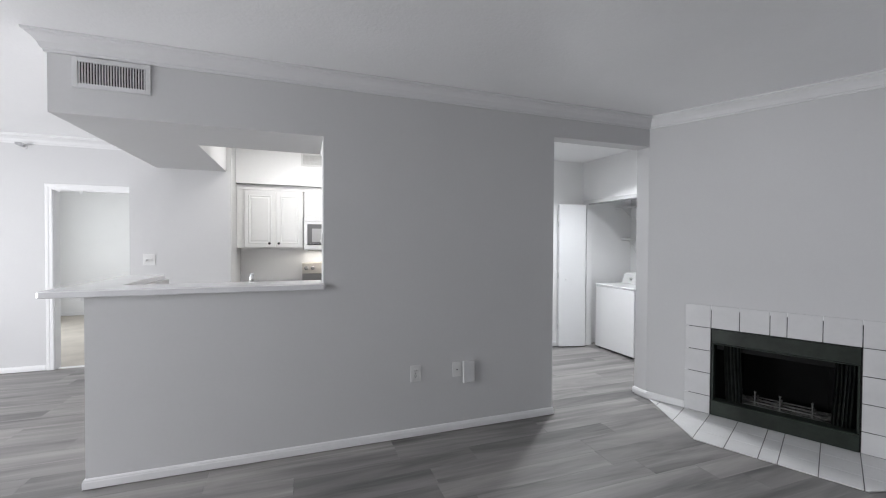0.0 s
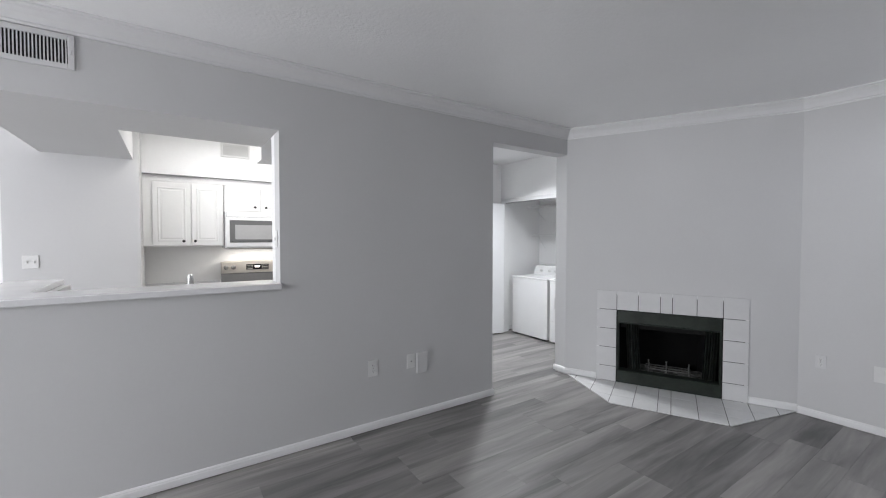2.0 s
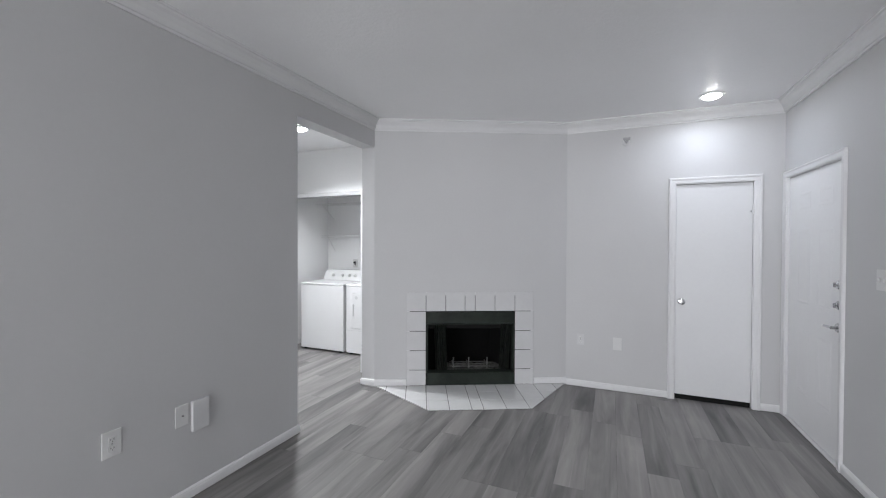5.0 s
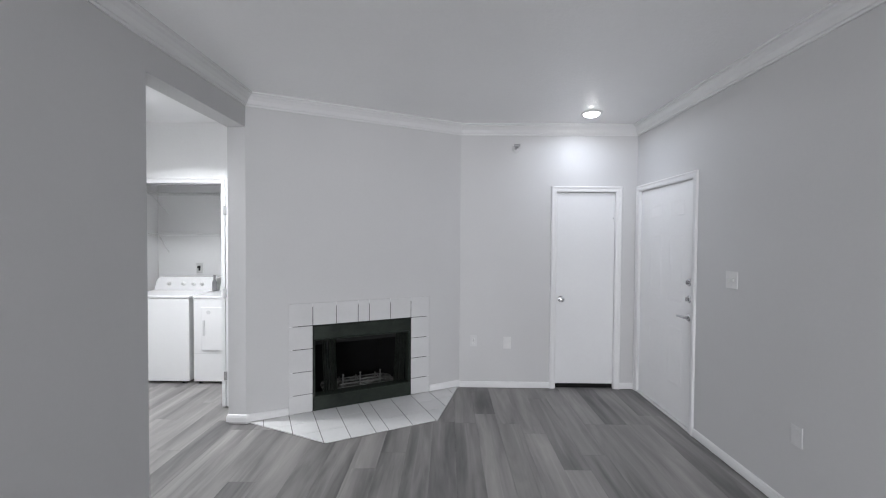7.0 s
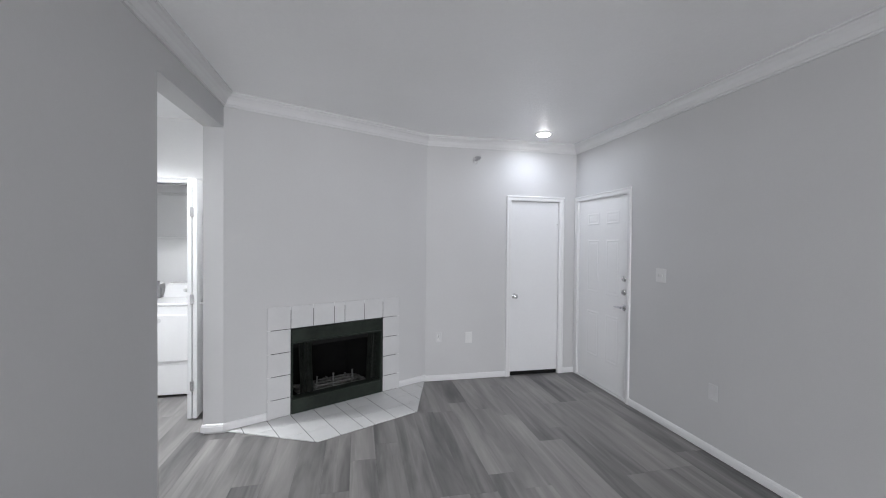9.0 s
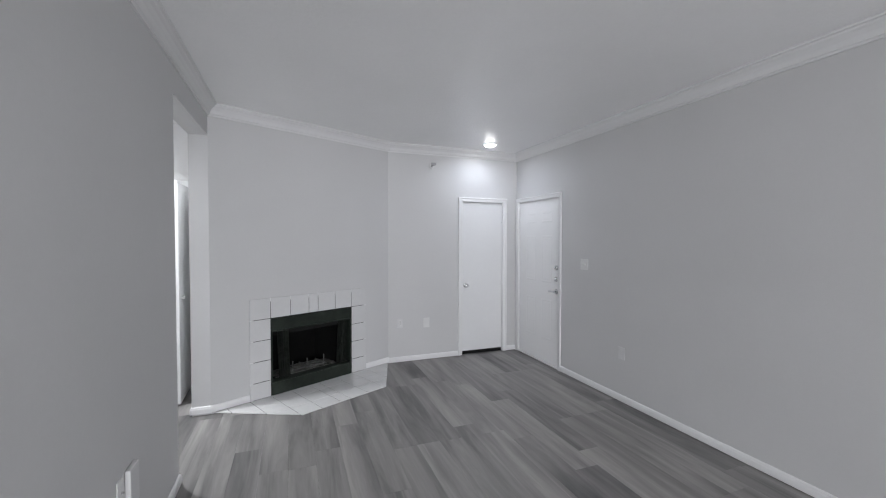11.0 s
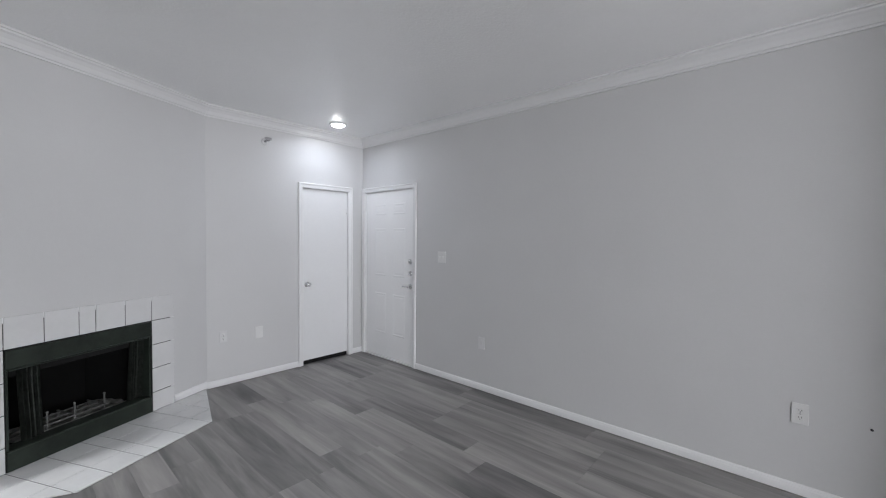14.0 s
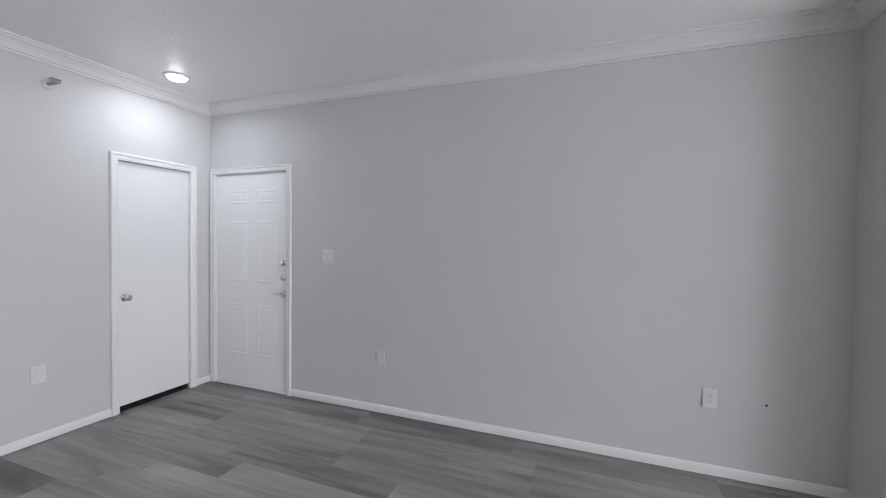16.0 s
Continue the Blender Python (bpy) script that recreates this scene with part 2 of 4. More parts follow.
SOUTH_Y = -0.029
SOUTH = face_frame(0, SOUTH_Y, 0, 1)
EAST_X, NORTH_Y = 4.086, 3.60
EAST = face_frame(EAST_X, 0, -1, 0)
NORTH = face_frame(0, NORTH_Y, 0, -1)          # a = -x
CORNER_A, CORNER_B = Vector((3.206, NORTH_Y)), Vector((EAST_X, 1.799))
DIAG_L = (CORNER_B - CORNER_A).length
dn = (CORNER_B - CORNER_A).normalized()
DIAG = face_frame(CORNER_B.x, CORNER_B.y, dn.y, -dn.x)   # a runs from the east wall to the north wall
HALL_EAST_X = 4.038


def wall(name, m, bm, material=None, label="smooth light grey painted wall"):
    ob = part(name, bm, material or M_WALL)
    ob.matrix_world = m
    return structure(ob, label, "wall")


# ---- shell of the rooms ----
wall("wall_south", SOUTH, wall_bm(-0.85, EAST_X + 0.12, 0, CEIL, 0.12, [(3.119, 0, 4.034, 2.068)]))
wall("wall_east", EAST, wall_bm(SOUTH_Y, 1.799, 0, CEIL, 0.12, [(0.178, 0, 0.809, 2.064)]))
FIRE_A0, FIRE_A1, FIRE_Z = DIAG_L - 1.457, DIAG_L - 0.530, 0.78
wall("wall_diagonal", DIAG, wall_bm(0, DIAG_L, 0, CEIL, 0.10, [(FIRE_A0, 0, FIRE_A1, FIRE_Z)]), label="light grey painted chimney wall set across the corner")
bm = wall_bm(-3.206, -0.166, 0, CEIL, 0.15, [(-3.206, 0, -2.117, 2.461)])
box(bm, -3.32, -0.15, 0, -3.2062, -0.0006, CEIL)
wall("wall_north", NORTH, bm, label="light grey painted wall with a cased-free opening to the hall")
wall("half_wall", NORTH, boxes((-0.166, -0.15, 0, 1.228, 0, 1.181), (1.10, -1.18, 0, 1.228, -0.15, 1.181)), label="grey painted half wall carrying the kitchen bar")
wall("kitchen_pier", NORTH, boxes((-0.45, -0.25, 0, -0.166, -0.15, 2.281)), M_WHITEWALL, "white painted pier at the end of the bar")
wall("soffit", NORTH, boxes((-0.166, -0.63, 2.282, 1.392, 0, CEIL)), label="grey painted dropped soffit above the bar")
wall("soffit_return", NORTH, boxes((0.752, -1.889, 2.282, 1.392, -0.63, CEIL)), label="grey painted return of the soffit above the bar")
wall("soffit_side", NORTH, boxes((-1.899, -1.25, 2.250, -0.228, -1.01, CEIL - 0.001)), M_WHITEWALL, "white painted dropped beam inside the kitchen")
# west side: short return of the living room, dining corner with its window
# Return depth unseen; set, with the dining south wall, to shade the south wall.
wall("wall_west_return", face_frame(-0.85, 0, 1, 0), wall_bm(-0.285, 0.149, 0, CEIL, 0.12))
wall("wall_dining_south", face_frame(0, 0.285, 0, 1), wall_bm(-5.6, -0.97, 0, CEIL, 0.12))
wall("wall_west", face_frame(-5.6, 0, 1, 0), wall_bm(-6.54, -0.17, 0, CEIL, 0.14, [(-5.00, 0.40, -0.50, 2.40)]))
FAR_Y = 6.537
wall("wall_far", face_frame(0, FAR_Y, 0, -1), wall_bm(-2.2, 5.6, 0, CEIL, 0.12, [(1.89, 0, 2.735, 2.128)]))
wall("kitchen_stub_wall", face_frame(0, 5.49, 0, -1), boxes((0.706, -1.045, 0, 1.63, 0, CEIL)), label="light grey painted stub wall between dining room and kitchen")
KITCHEN_Y = 6.29
KIT, KIT_UP = Matrix.Translation((-0.006, -0.069, 0)), Matrix.Translation((-0.006, -0.069, 0.006))   # place of the kitchen units
wall("wall_kitchen_back", face_frame(0, KITCHEN_Y + KIT.translation.y, 0, -1), wall_bm(-1.9, 0.705, 0, CEIL, 0.10), M_WHITEWALL, "white painted kitchen wall")
wall("wall_kitchen_east", face_frame(1.9, 0, -1, 0), wall_bm(3.75, FAR_Y, 0, CEIL, 0.12), M_WHITEWALL, "white painted kitchen wall")
# hall and laundry
wall("wall_hall_north", face_frame(0, 5.592, 0, -1), wall_bm(-5.05, -2.02, 0, CEIL, 0.12), M_WHITEWALL, "white painted hall wall")
wall("wall_hall_west", face_frame(2.02, 0, 1, 0), wall_bm(-5.592, -3.75, 0, CEIL, 0.12), M_WHITEWALL, "white painted hall wall")
wall("wall_hall_east", face_frame(HALL_EAST_X, 0, -1, 0), wall_bm(3.75, 5.592, 0, CEIL, 0.10, [(3.962, 0, 5.502, 2.12)]), M_WHITEWALL, "white painted hall wall above the laundry closet")
wall("wall_hall_south", face_frame(0, 3.75, 0, 1), wall_bm(3.32, 5.05, 0, CEIL, 0.10), M_WHITEWALL, "white painted hall wall")
wall("wall_laundry_back", face_frame(4.95, 0, -1, 0), wall_bm(3.75, 5.592, 0, CEIL, 0.10), M_WHITEWALL, "white painted back wall of the laundry closet")
# unseen walls added to close and darken the spaces behind the two doors
wall("wall_closet_back", face_frame(4.75, 0, -1, 0), wall_bm(-0.3, 1.2, 0, CEIL, 0.1))
wall("wall_porch_back", face_frame(0, -0.5, 0, 1), wall_bm(2.8, 4.75, 0, CEIL, 0.1))
wall("wall_closet_side", face_frame(0, 1.1, 0, -1), wall_bm(-4.75, -4.262, 0, CEIL, 0.05))
wall("wall_porch_side", face_frame(2.9, 0, 1, 0), wall_bm(0.122, 0.5, 0, CEIL, 0.05))
# bedroom beyond the far doorway
wall("wall_bedroom_north", face_frame(0, 10.7, 0, -1), wall_bm(0.4, 4.9, 0, CEIL, 0.12), M_WHITEWALL, "pale painted bedroom wall")
wall("wall_bedroom_west", face_frame(-4.85, 0, 1, 0), wall_bm(-10.7, -6.65, 0, CEIL, 0.12, [(-9.3, 0.6, -7.3, 2.2)]), M_WHITEWALL, "pale painted bedroom wall")
wall("wall_bedroom_east", face_frame(-0.45, 0, -1, 0), wall_bm(6.65, 10.7, 0, CEIL, 0.12), M_WHITEWALL, "pale painted bedroom wall")
wall("wall_bedroom_south", face_frame(0, 6.65, 0, 1), boxes((-4.97, -0.12, 0, -4.2, 0, CEIL)), M_WHITEWALL, "pale painted bedroom wall")

ceil = part("ceiling", boxes((-5.8, -0.7, CEIL, 5.1, 10.9, CEIL + 0.12)), M_CEIL)
structure(ceil, "grey-white knockdown textured ceiling", "ceiling")
carpet = part("bedroom_carpet", boxes((-4.97, FAR_Y + 0.055, -0.06, -0.33, 10.82, 0.004)), M_CARPET)
structure(carpet, "beige carpet in the bedroom", "floor")
thr = part("threshold", boxes((-2.735, FAR_Y + 0.03, -0.004, -1.89, FAR_Y + 0.07, 0.010), bevel=0.003), M_TRIM)
structure(thr, "pale strip under the bedroom doorway", "threshold")

# windows that let the daylight in, both out of view
def window(name, m, a0, z0, a1, z1, t):
    w = structure(thing(name, "white framed window in the west wall, out of view", "window", m))
    f = 0.05
    part("window_frame", boxes((a0, -t, z0, a0 + f, -0.03, z1), (a1 - f, -t, z0, a1, -0.03, z1), (a0 + f, -t, z0, a1 - f, -0.03, z0 + f), (a0 + f, -t, z1 - f, a1 - f, -0.03, z1), ((a0 + a1) / 2 - f / 2, -t + 0.01, z0 + f, (a0 + a1) / 2 + f / 2, -0.04, z1 - f), bevel=0.003), M_TRIM, w)
    part("window_sill", boxes((a0 - 0.04, 0.001, z0 - 0.03, a1 + 0.04, 0.05, z0), bevel=0.006), M_TRIM, w)
    mid = (a0 + a1) / 2
    for x, X in ((a0 + f, mid - f / 2), (mid + f / 2, a1 - f)):
        p = part("pane", boxes((x, -0.085, z0 + f, X, -0.08, z1 - f)), M_WIN, w)
        p.visible_shadow = False


window("window_1", face_frame(-5.6, 0, 1, 0), -5.00, 0.40, -0.50, 2.40, 0.14)
# Unseen window added to go with the bedroom fill.
window("added_window", face_frame(-4.85, 0, 1, 0), -9.3, 0.6, -7.3, 2.2, 0.12)

# ---- mouldings ----
CROWN = [(0, CEIL - 0.105), (0.012, CEIL - 0.105), (0.014, CEIL - 0.092), (0.022, CEIL - 0.088), (0.026, CEIL - 0.078), (0.034, CEIL - 0.058), (0.052, CEIL - 0.036), (0.066, CEIL - 0.026), (0.070, CEIL - 0.016), (0.082, CEIL - 0.013), (0.084, CEIL - 0.0005), (0, CEIL - 0.0005)]
loop = [(-0.85, SOUTH_Y), (EAST_X, SOUTH_Y), tuple(CORNER_B), tuple(CORNER_A), (-1.392, NORTH_Y), (-1.392, 5.49), (-1.63, 5.49), (-1.63, FAR_Y), (-5.6, FAR_Y), (-5.6, 0.285), (-0.85, 0.285)]
structure(part("crown_moulding", sweep(bmesh.new(), loop, CROWN, True), M_CROWN), "white stepped crown moulding round the ceiling", "moulding")
BASE = [(0, 0.006), (0.014, 0.006), (0.014, 0.046), (0.011, 0.053), (0.011, 0.058), (0.006, 0.065), (0.003, 0.067), (0, 0.067)]
HBASE = [(d, z + 0.012) for d, z in BASE]


def on_diag(a):
    p = DIAG @ Vector((a, 0, 0))
    return (p.x, p.y)


SUR_A0, SUR_A1 = DIAG_L - 1.655, DIAG_L - 0.331
for pts, prof in (
    ([(-0.85, 0.285), (-0.85, SOUTH_Y), (3.073, SOUTH_Y)], BASE),
    ([(EAST_X, SOUTH_Y), (EAST_X, 0.127)], BASE),
    ([(EAST_X, 0.860), (EAST_X, 1.793)], BASE),
    ([tuple(CORNER_B), on_diag(SUR_A0 - 0.004)], HBASE),
    ([on_diag(SUR_A1 + 0.004), tuple(CORNER_A), (3.206, 3.75), (3.33, 3.75)], HBASE),
    ([(2.117, 3.75), (2.117, NORTH_Y), (-1.228, NORTH_Y), (-1.228, 4.78)], BASE),
    ([(-2.80, FAR_Y), (-5.6, FAR_Y)], BASE),
    ([(-0.706, 5.49), (-1.63, 5.49), (-1.63, FAR_Y), (-1.84, FAR_Y)], BASE),
    ([(HALL_EAST_X, 5.562), (HALL_EAST_X, 5.592), (2.02, 5.592), (2.02, 3.75)], BASE),
    ([(4.95, 3.76), (4.95, 5.592), (4.14, 5.592)], BASE),
    ([(-0.45, 10.7), (-4.85, 10.7)], BASE),
):
    structure(part("baseboard", sweep(bmesh.new(), pts, prof), M_TRIM), "white painted baseboard with a rounded top", "baseboard")


def casing_bm(a0, a1, h, w=0.058):
    """Door casing on three sides, mitred, with a stepped profile; the opening is a0..a1, h high."""
    bm = bmesh.new()
    prof = [(0, 0), (0, 0.010), (0.010, 0.014), (0.034, 0.015), (0.040, 0.019), (w - 0.006, 0.020), (w, 0.015), (w, 0)]
    rows = [[bm.verts.new((x + sx * d, t, z + sz * d)) for d, t in prof] for x, z, sx, sz in ((a0, 0.002, -1, 0), (a0, h, -1, 1), (a1, h, 1, 1), (a1, 0.002, 1, 0))]
    k = len(prof)
    for r, s in zip(rows, rows[1:]):
        for j in range(k):
            bm.faces.new((r[j], s[j], s[(j + 1) % k], r[(j + 1) % k]))
    bm.faces.new(rows[0])
    bm.faces.new(rows[-1][::-1])
    bmesh.ops.recalc_face_normals(bm, faces=bm.faces[:])
    return bm


def jamb_bm(a0, a1, h, t, th=0.018):
    return boxes((a0, -t, 0.002, a0 + th, 0.0, h), (a1 - th, -t, 0.002, a1, 0.0, h), (a0 + th, -t, h - th, a1 - th, 0.0, h))


def hinge(parent, a, z, y):
    bm = cyl(bmesh.new(), (a, y, z - 0.045), (a, y, z + 0.045), 0.006, n=10)
    ball(bm, (a, y, z + 0.047), 0.006, n=8)
    part("hinge", bm, M_DOOR, parent, "painted hinge barrel")


# plain white closet door in the east wall
door1 = structure(thing("door_1", "plain white flush closet door, closed, with a chrome knob", "door", EAST))
part("door_frame", jamb_bm(0.178, 0.809, 2.064, 0.12, 0.014), M_TRIM, door1)
part("casing", casing_bm(0.187, 0.800, 2.052), M_TRIM, door1)
part("leaf", boxes((0.1935, -0.050, 0.050, 0.7935, -0.012, 2.046), bevel=0.003), M_DOOR, door1)
# Black strip stands in for the shade in the gap under the leaf.
part("door_gap_strip", boxes((0.1955, -0.047, 0.002, 0.7915, -0.024, 0.0495)), M_SOOT_GAP, door1, "black strip standing in for the shaded gap under the door")
for z in (0.30, 1.05, 1.80):
    hinge(door1, 0.1935, z, -0.006)
# Small scuff near the top of the leaf, built as a short stub.
bm = cyl(bmesh.new(), (0.209, -0.012, 1.786), (0.209, -0.006, 1.782), 0.006, n=12)
part("door_scuff", bm, M_CHROME, door1, "small scuff on the door, built as a metal stub")


def round_knob(parent, a, z, y0):
    to_room = Matrix.Translation((a, y0, z)) @ Matrix.Rotation(-math.pi / 2, 4, "X")
    bm = revolve(bmesh.new(), [(0.031, 0), (0.031, 0.004), (0.024, 0.010), (0.013, 0.013), (0.011, 0.026), (0.018, 0.034), (0.026, 0.042), (0.027, 0.052), (0.022, 0.060), (0.008, 0.063)], to_room)
    part("door_knob", bm, M_CHROME, parent, "round satin chrome knob")


round_knob(door1, 0.745, 0.938, -0.012)

# six-panel entrance door in the south wall
door2 = structure(thing("door_2", "white six-panel entrance door, closed, with two deadbolts and a lever", "door", SOUTH))
part("door_frame", jamb_bm(3.119, 4.034, 2.068, 0.12, 0.016), M_TRIM, door2)
part("casing", casing_bm(3.129, 4.024, 2.056, 0.054), M_TRIM, door2)
L0, L1 = 3.137, 4.016
part("leaf", boxes((L0, -0.058, 0.022, L1, -0.014, 2.050), bevel=0.002), M_DOOR_LIT, door2)
for z0, z1 in ((0.303, 0.808), (1.016, 1.603), (1.765, 1.900)):
    for x0, x1 in ((3.278, 3.494), (3.622, 3.838)):
        bm = bmesh.new()
        rings = []
        for d, t in ((0, 0), (0.012, 0.0026), (0.018, 0.0026), (0.028, 0.0006), (0.048, 0.0022)):
            rings.append([bm.verts.new((x, -0.014 + t, z)) for x, z in ((x0 + d, z0 + d), (x1 - d, z0 + d), (x1 - d, z1 - d), (x0 + d, z1 - d))])
        for r, s in zip(rings, rings[1:]):
            for k in range(4):
                bm.faces.new((r[k], r[(k + 1) % 4], s[(k + 1) % 4], s[k]))
        bm.faces.new(rings[-1])
        bmesh.ops.recalc_face_normals(bm, faces=bm.faces[:])
        part("panel", bm, M_DOOR_LIT, door2)
for z in (0.30, 1.05, 1.79):
    hinge(door2, L1 + 0.002, z, -0.008)
for z in (1.213, 1.076):
    m = Matrix.Translation((3.188, -0.014, z)) @ Matrix.Rotation(-math.pi / 2, 4, "X")
    bm = revolve(bmesh.new(), [(0.030, 0), (0.030, 0.005), (0.025, 0.012), (0.010, 0.014), (0.009, 0.020)], m)
    box(bm, 3.181, 0.004, z - 0.017, 3.195, 0.018, z + 0.017, bevel=0.004)
    part("deadbolt", bm, M_CHROME, door2, "satin chrome thumb-turn deadbolt")
m = Matrix.Translation((3.188, -0.014, 0.926)) @ Matrix.Rotation(-math.pi / 2, 4, "X")
bm = revolve(bmesh.new(), [(0.032, 0), (0.032, 0.005), (0.026, 0.012), (0.012, 0.015), (0.011, 0.045), (0.006, 0.048)], m)
cyl(bm, (3.186, 0.024, 0.926), (3.282, 0.026, 0.923), 0.011, 0.008)
ball(bm, (3.284, 0.026, 0.923), 0.0085)
part("lever_handle", bm, M_CHROME, door2, "satin chrome lever handle")
part("door_sill", boxes((3.136, -0.118, 0.002, 4.017, 0.010, 0.018), bevel=0.004), M_TRIM, door2, "white threshold")

# cased doorway to the bedroom
dway = structure(thing("door_3", "white cased open doorway to a carpeted bedroom", "doorway", face_frame(0, FAR_Y, 0, -1)))
part("door_frame", jamb_bm(1.89, 2.735, 2.128, 0.12), M_TRIM, dway)
part("casing", casing_bm(1.902, 2.723, 2.118, 0.07), M_TRIM, dway)
part("casing", casing_bm(-2.723, -1.902, 2.118, 0.07), M_TRIM, dway).matrix_local = Matrix.Translation((0, -0.12, 0)) @ Matrix.Rotation(math.pi, 4, "Z")

for a in (2.655, 2.445):
    bm = boxes((a - 0.008, 0.0195, 2.086, a + 0.008, 0.0225, 2.122), bevel=0.001)
    cyl(bm, (a, 0.021, 2.090), (a, 0.046, 2.080), 0.0045, n=10)
    cyl(bm, (a, 0.046, 2.080), (a, 0.052, 2.104), 0.0045, n=10)
    ball(bm, (a, 0.052, 2.106), 0.006, n=10)
    part("hook", bm, M_ENAMEL, dway, "small white hook on the door head")

# ---- fireplace in the diagonal wall ----
fp = thing("fireplace", "black steel fireplace insert with a white square-tile surround", "fireplace", DIAG)
part("grout_bed", boxes((SUR_A0 + 0.03, 0.001, 0.0125, FIRE_A0, 0.008, FIRE_Z + 0.165), (FIRE_A1, 0.001, 0.0125, SUR_A1 - 0.03, 0.008, FIRE_Z + 0.165), (FIRE_A0, 0.001, FIRE_Z, FIRE_A1, 0.008, FIRE_Z + 0.165)), M_GROUT, fp, "dark grout joints")
part("caulk", boxes((SUR_A0 + 0.001, 0.001, 0.0125, SUR_A0 + 0.0299, 0.0095, FIRE_Z + 0.199), (SUR_A1 - 0.0299, 0.001, 0.0125, SUR_A1 - 0.001, 0.0095, FIRE_Z + 0.199), (SUR_A0 + 0.0301, 0.001, FIRE_Z + 0.1652, SUR_A1 - 0.0301, 0.0095, FIRE_Z + 0.199)), M_TRIM, fp, "white caulk in the outer joints")
G = 0.0027
us = [0.530, 0.734, 0.934, 1.04, 1.247, 1.457]
zs = [0.013, 0.174, 0.376, 0.576, 0.780]


def tile(parent, a0, z0, a1, z1):
    g0, g1 = (0 if a0 < SUR_A0 + 0.01 else G), (0 if a1 > SUR_A1 - 0.01 else G)
    part("tile", boxes((a0 + g0, 0.003, z0 + G, a1 - g1, 0.013, z1 - (0 if z1 > 0.96 else G)), bevel=0.0018), M_TILE, parent)


for u0, u1 in ((0.331, 0.530), (1.457, 1.655)):
    for z0, z1 in zip(zs, zs[1:]):
        tile(fp, DIAG_L - u1, z0, DIAG_L - u0, z1)
    tile(fp, DIAG_L - u1, 0.780, DIAG_L - u0, 0.980)
for u0, u1 in zip(us, us[1:]):
    tile(fp, DIAG_L - u1, 0.780, DIAG_L - u0, 0.980)
# Dark fill drawn for the shaded gap between insert and wall.
part("insert_gap_strip", boxes((FIRE_A0 + 0.0005, -0.05, 0.014, FIRE_A0 + 0.0069, 0.004, FIRE_Z - 0.001), (FIRE_A1 - 0.0069, -0.05, 0.014, FIRE_A1 - 0.0005, 0.004, FIRE_Z - 0.001), (FIRE_A0 + 0.007, -0.05, FIRE_Z - 0.0069, FIRE_A1 - 0.007, 0.004, FIRE_Z - 0.001)), M_SOOT_GAP, fp, "black strip painted for the shaded gap round the insert")
F0, F1 = FIRE_A0 + 0.0071, FIRE_A1 - 0.0071
for x in (F0, F1 - 0.014):
    part("insert_upright", boxes((x, -0.09, 0.148, x + 0.014, 0.006, 0.6545), bevel=0.002), M_STEEL, fp)
part("hood", boxes((F0, -0.09, 0.655, F1, 0.014, FIRE_Z - 0.0072), (F0 + 0.01, -0.06, 0.643, F1 - 0.01, 0.020, 0.654), bevel=0.003), M_STEEL, fp, "black steel hood strip")
part("lower_panel", boxes((F0, -0.09, 0.014, F1, 0.014, 0.135), (F0, -0.09, 0.136, F1, 0.020, 0.147), bevel=0.003), M_STEEL, fp, "black steel lower panel")
part("lintel", boxes((F0 + 0.023, -0.088, 0.585, F1 - 0.023, -0.070, 0.6425), bevel=0.002), M_SOOT_GAP, fp, "soot-black inner lintel")
# firebox: floor, splayed sides, back and top
bm = bmesh.new()
D = 0.50
fl = [(F0 + 0.010, -0.089), (F1 - 0.010, -0.089), (F1 - 0.17, -D), (F0 + 0.17, -D)]
lo = [bm.verts.new((x, y, 0.10)) for x, y in fl]
hi = [bm.verts.new((x, y, 0.70)) for x, y in fl]
bm.faces.new(lo)
bm.faces.new(hi[::-1])
for i, j in ((1, 2), (2, 3), (3, 0)):
    bm.faces.new((lo[i], hi[i], hi[j], lo[j]))
bmesh.ops.solidify(bm, geom=bm.faces[:], thickness=0.02)
part("firebox", bm, M_SOOT_GAP, fp, "soot-black firebox lining")
for s, a, wide in ((1, F0 + 0.026, 0.108), (-1, F1 - 0.082, 0.122)):
    bm = bmesh.new()
    cols = []
    for k in range(41):
        a_k = a + s * wide * k / 40
        y_k = -0.062 + 0.016 * math.sin(k / 40 * 2 * math.pi * 5 + 0.6) + 0.004 * math.sin(k * 1.7)
        cols.append([bm.verts.new((a_k + s * (0.026 * (0.645 - z) + 0.004 * math.sin(z * 9)), y_k * (1.0 - 0.2 * z), z)) for z in (0.150, 0.28, 0.42, 0.56, 0.645)])
    for c, d in zip(cols, cols[1:]):
        for i in range(4):
            bm.faces.new((c[i], d[i], d[i + 1], c[i + 1]))
    bmesh.ops.solidify(bm, geom=bm.faces[:], thickness=0.002)
    part("mesh_curtain", bm, M_MESH, fp, "gathered dark wire mesh curtain")
part("curtain_rod", cyl(bmesh.new(), (F0 + 0.022, -0.045, 0.636), (F1 - 0.022, -0.045, 0.636), 0.005), M_IRON, fp)
mid = (F0 + F1) / 2
bm = bmesh.new()
random.seed(5)
nx, ny = 26, 12
g = [[bm.verts.new((F0 + 0.10 + (F1 - F0 - 0.20) * i / nx, -0.10 - 0.30 * j / ny, 0.122 + 0.020 * noise.noise(Vector((i * 0.35, j * 0.35, 2))) + 0.010 * random.random())) for j in range(ny + 1)] for i in range(nx + 1)]
for i in range(nx):
    for j in range(ny):
        bm.faces.new((g[i][j], g[i + 1][j], g[i + 1][j + 1], g[i][j + 1]))
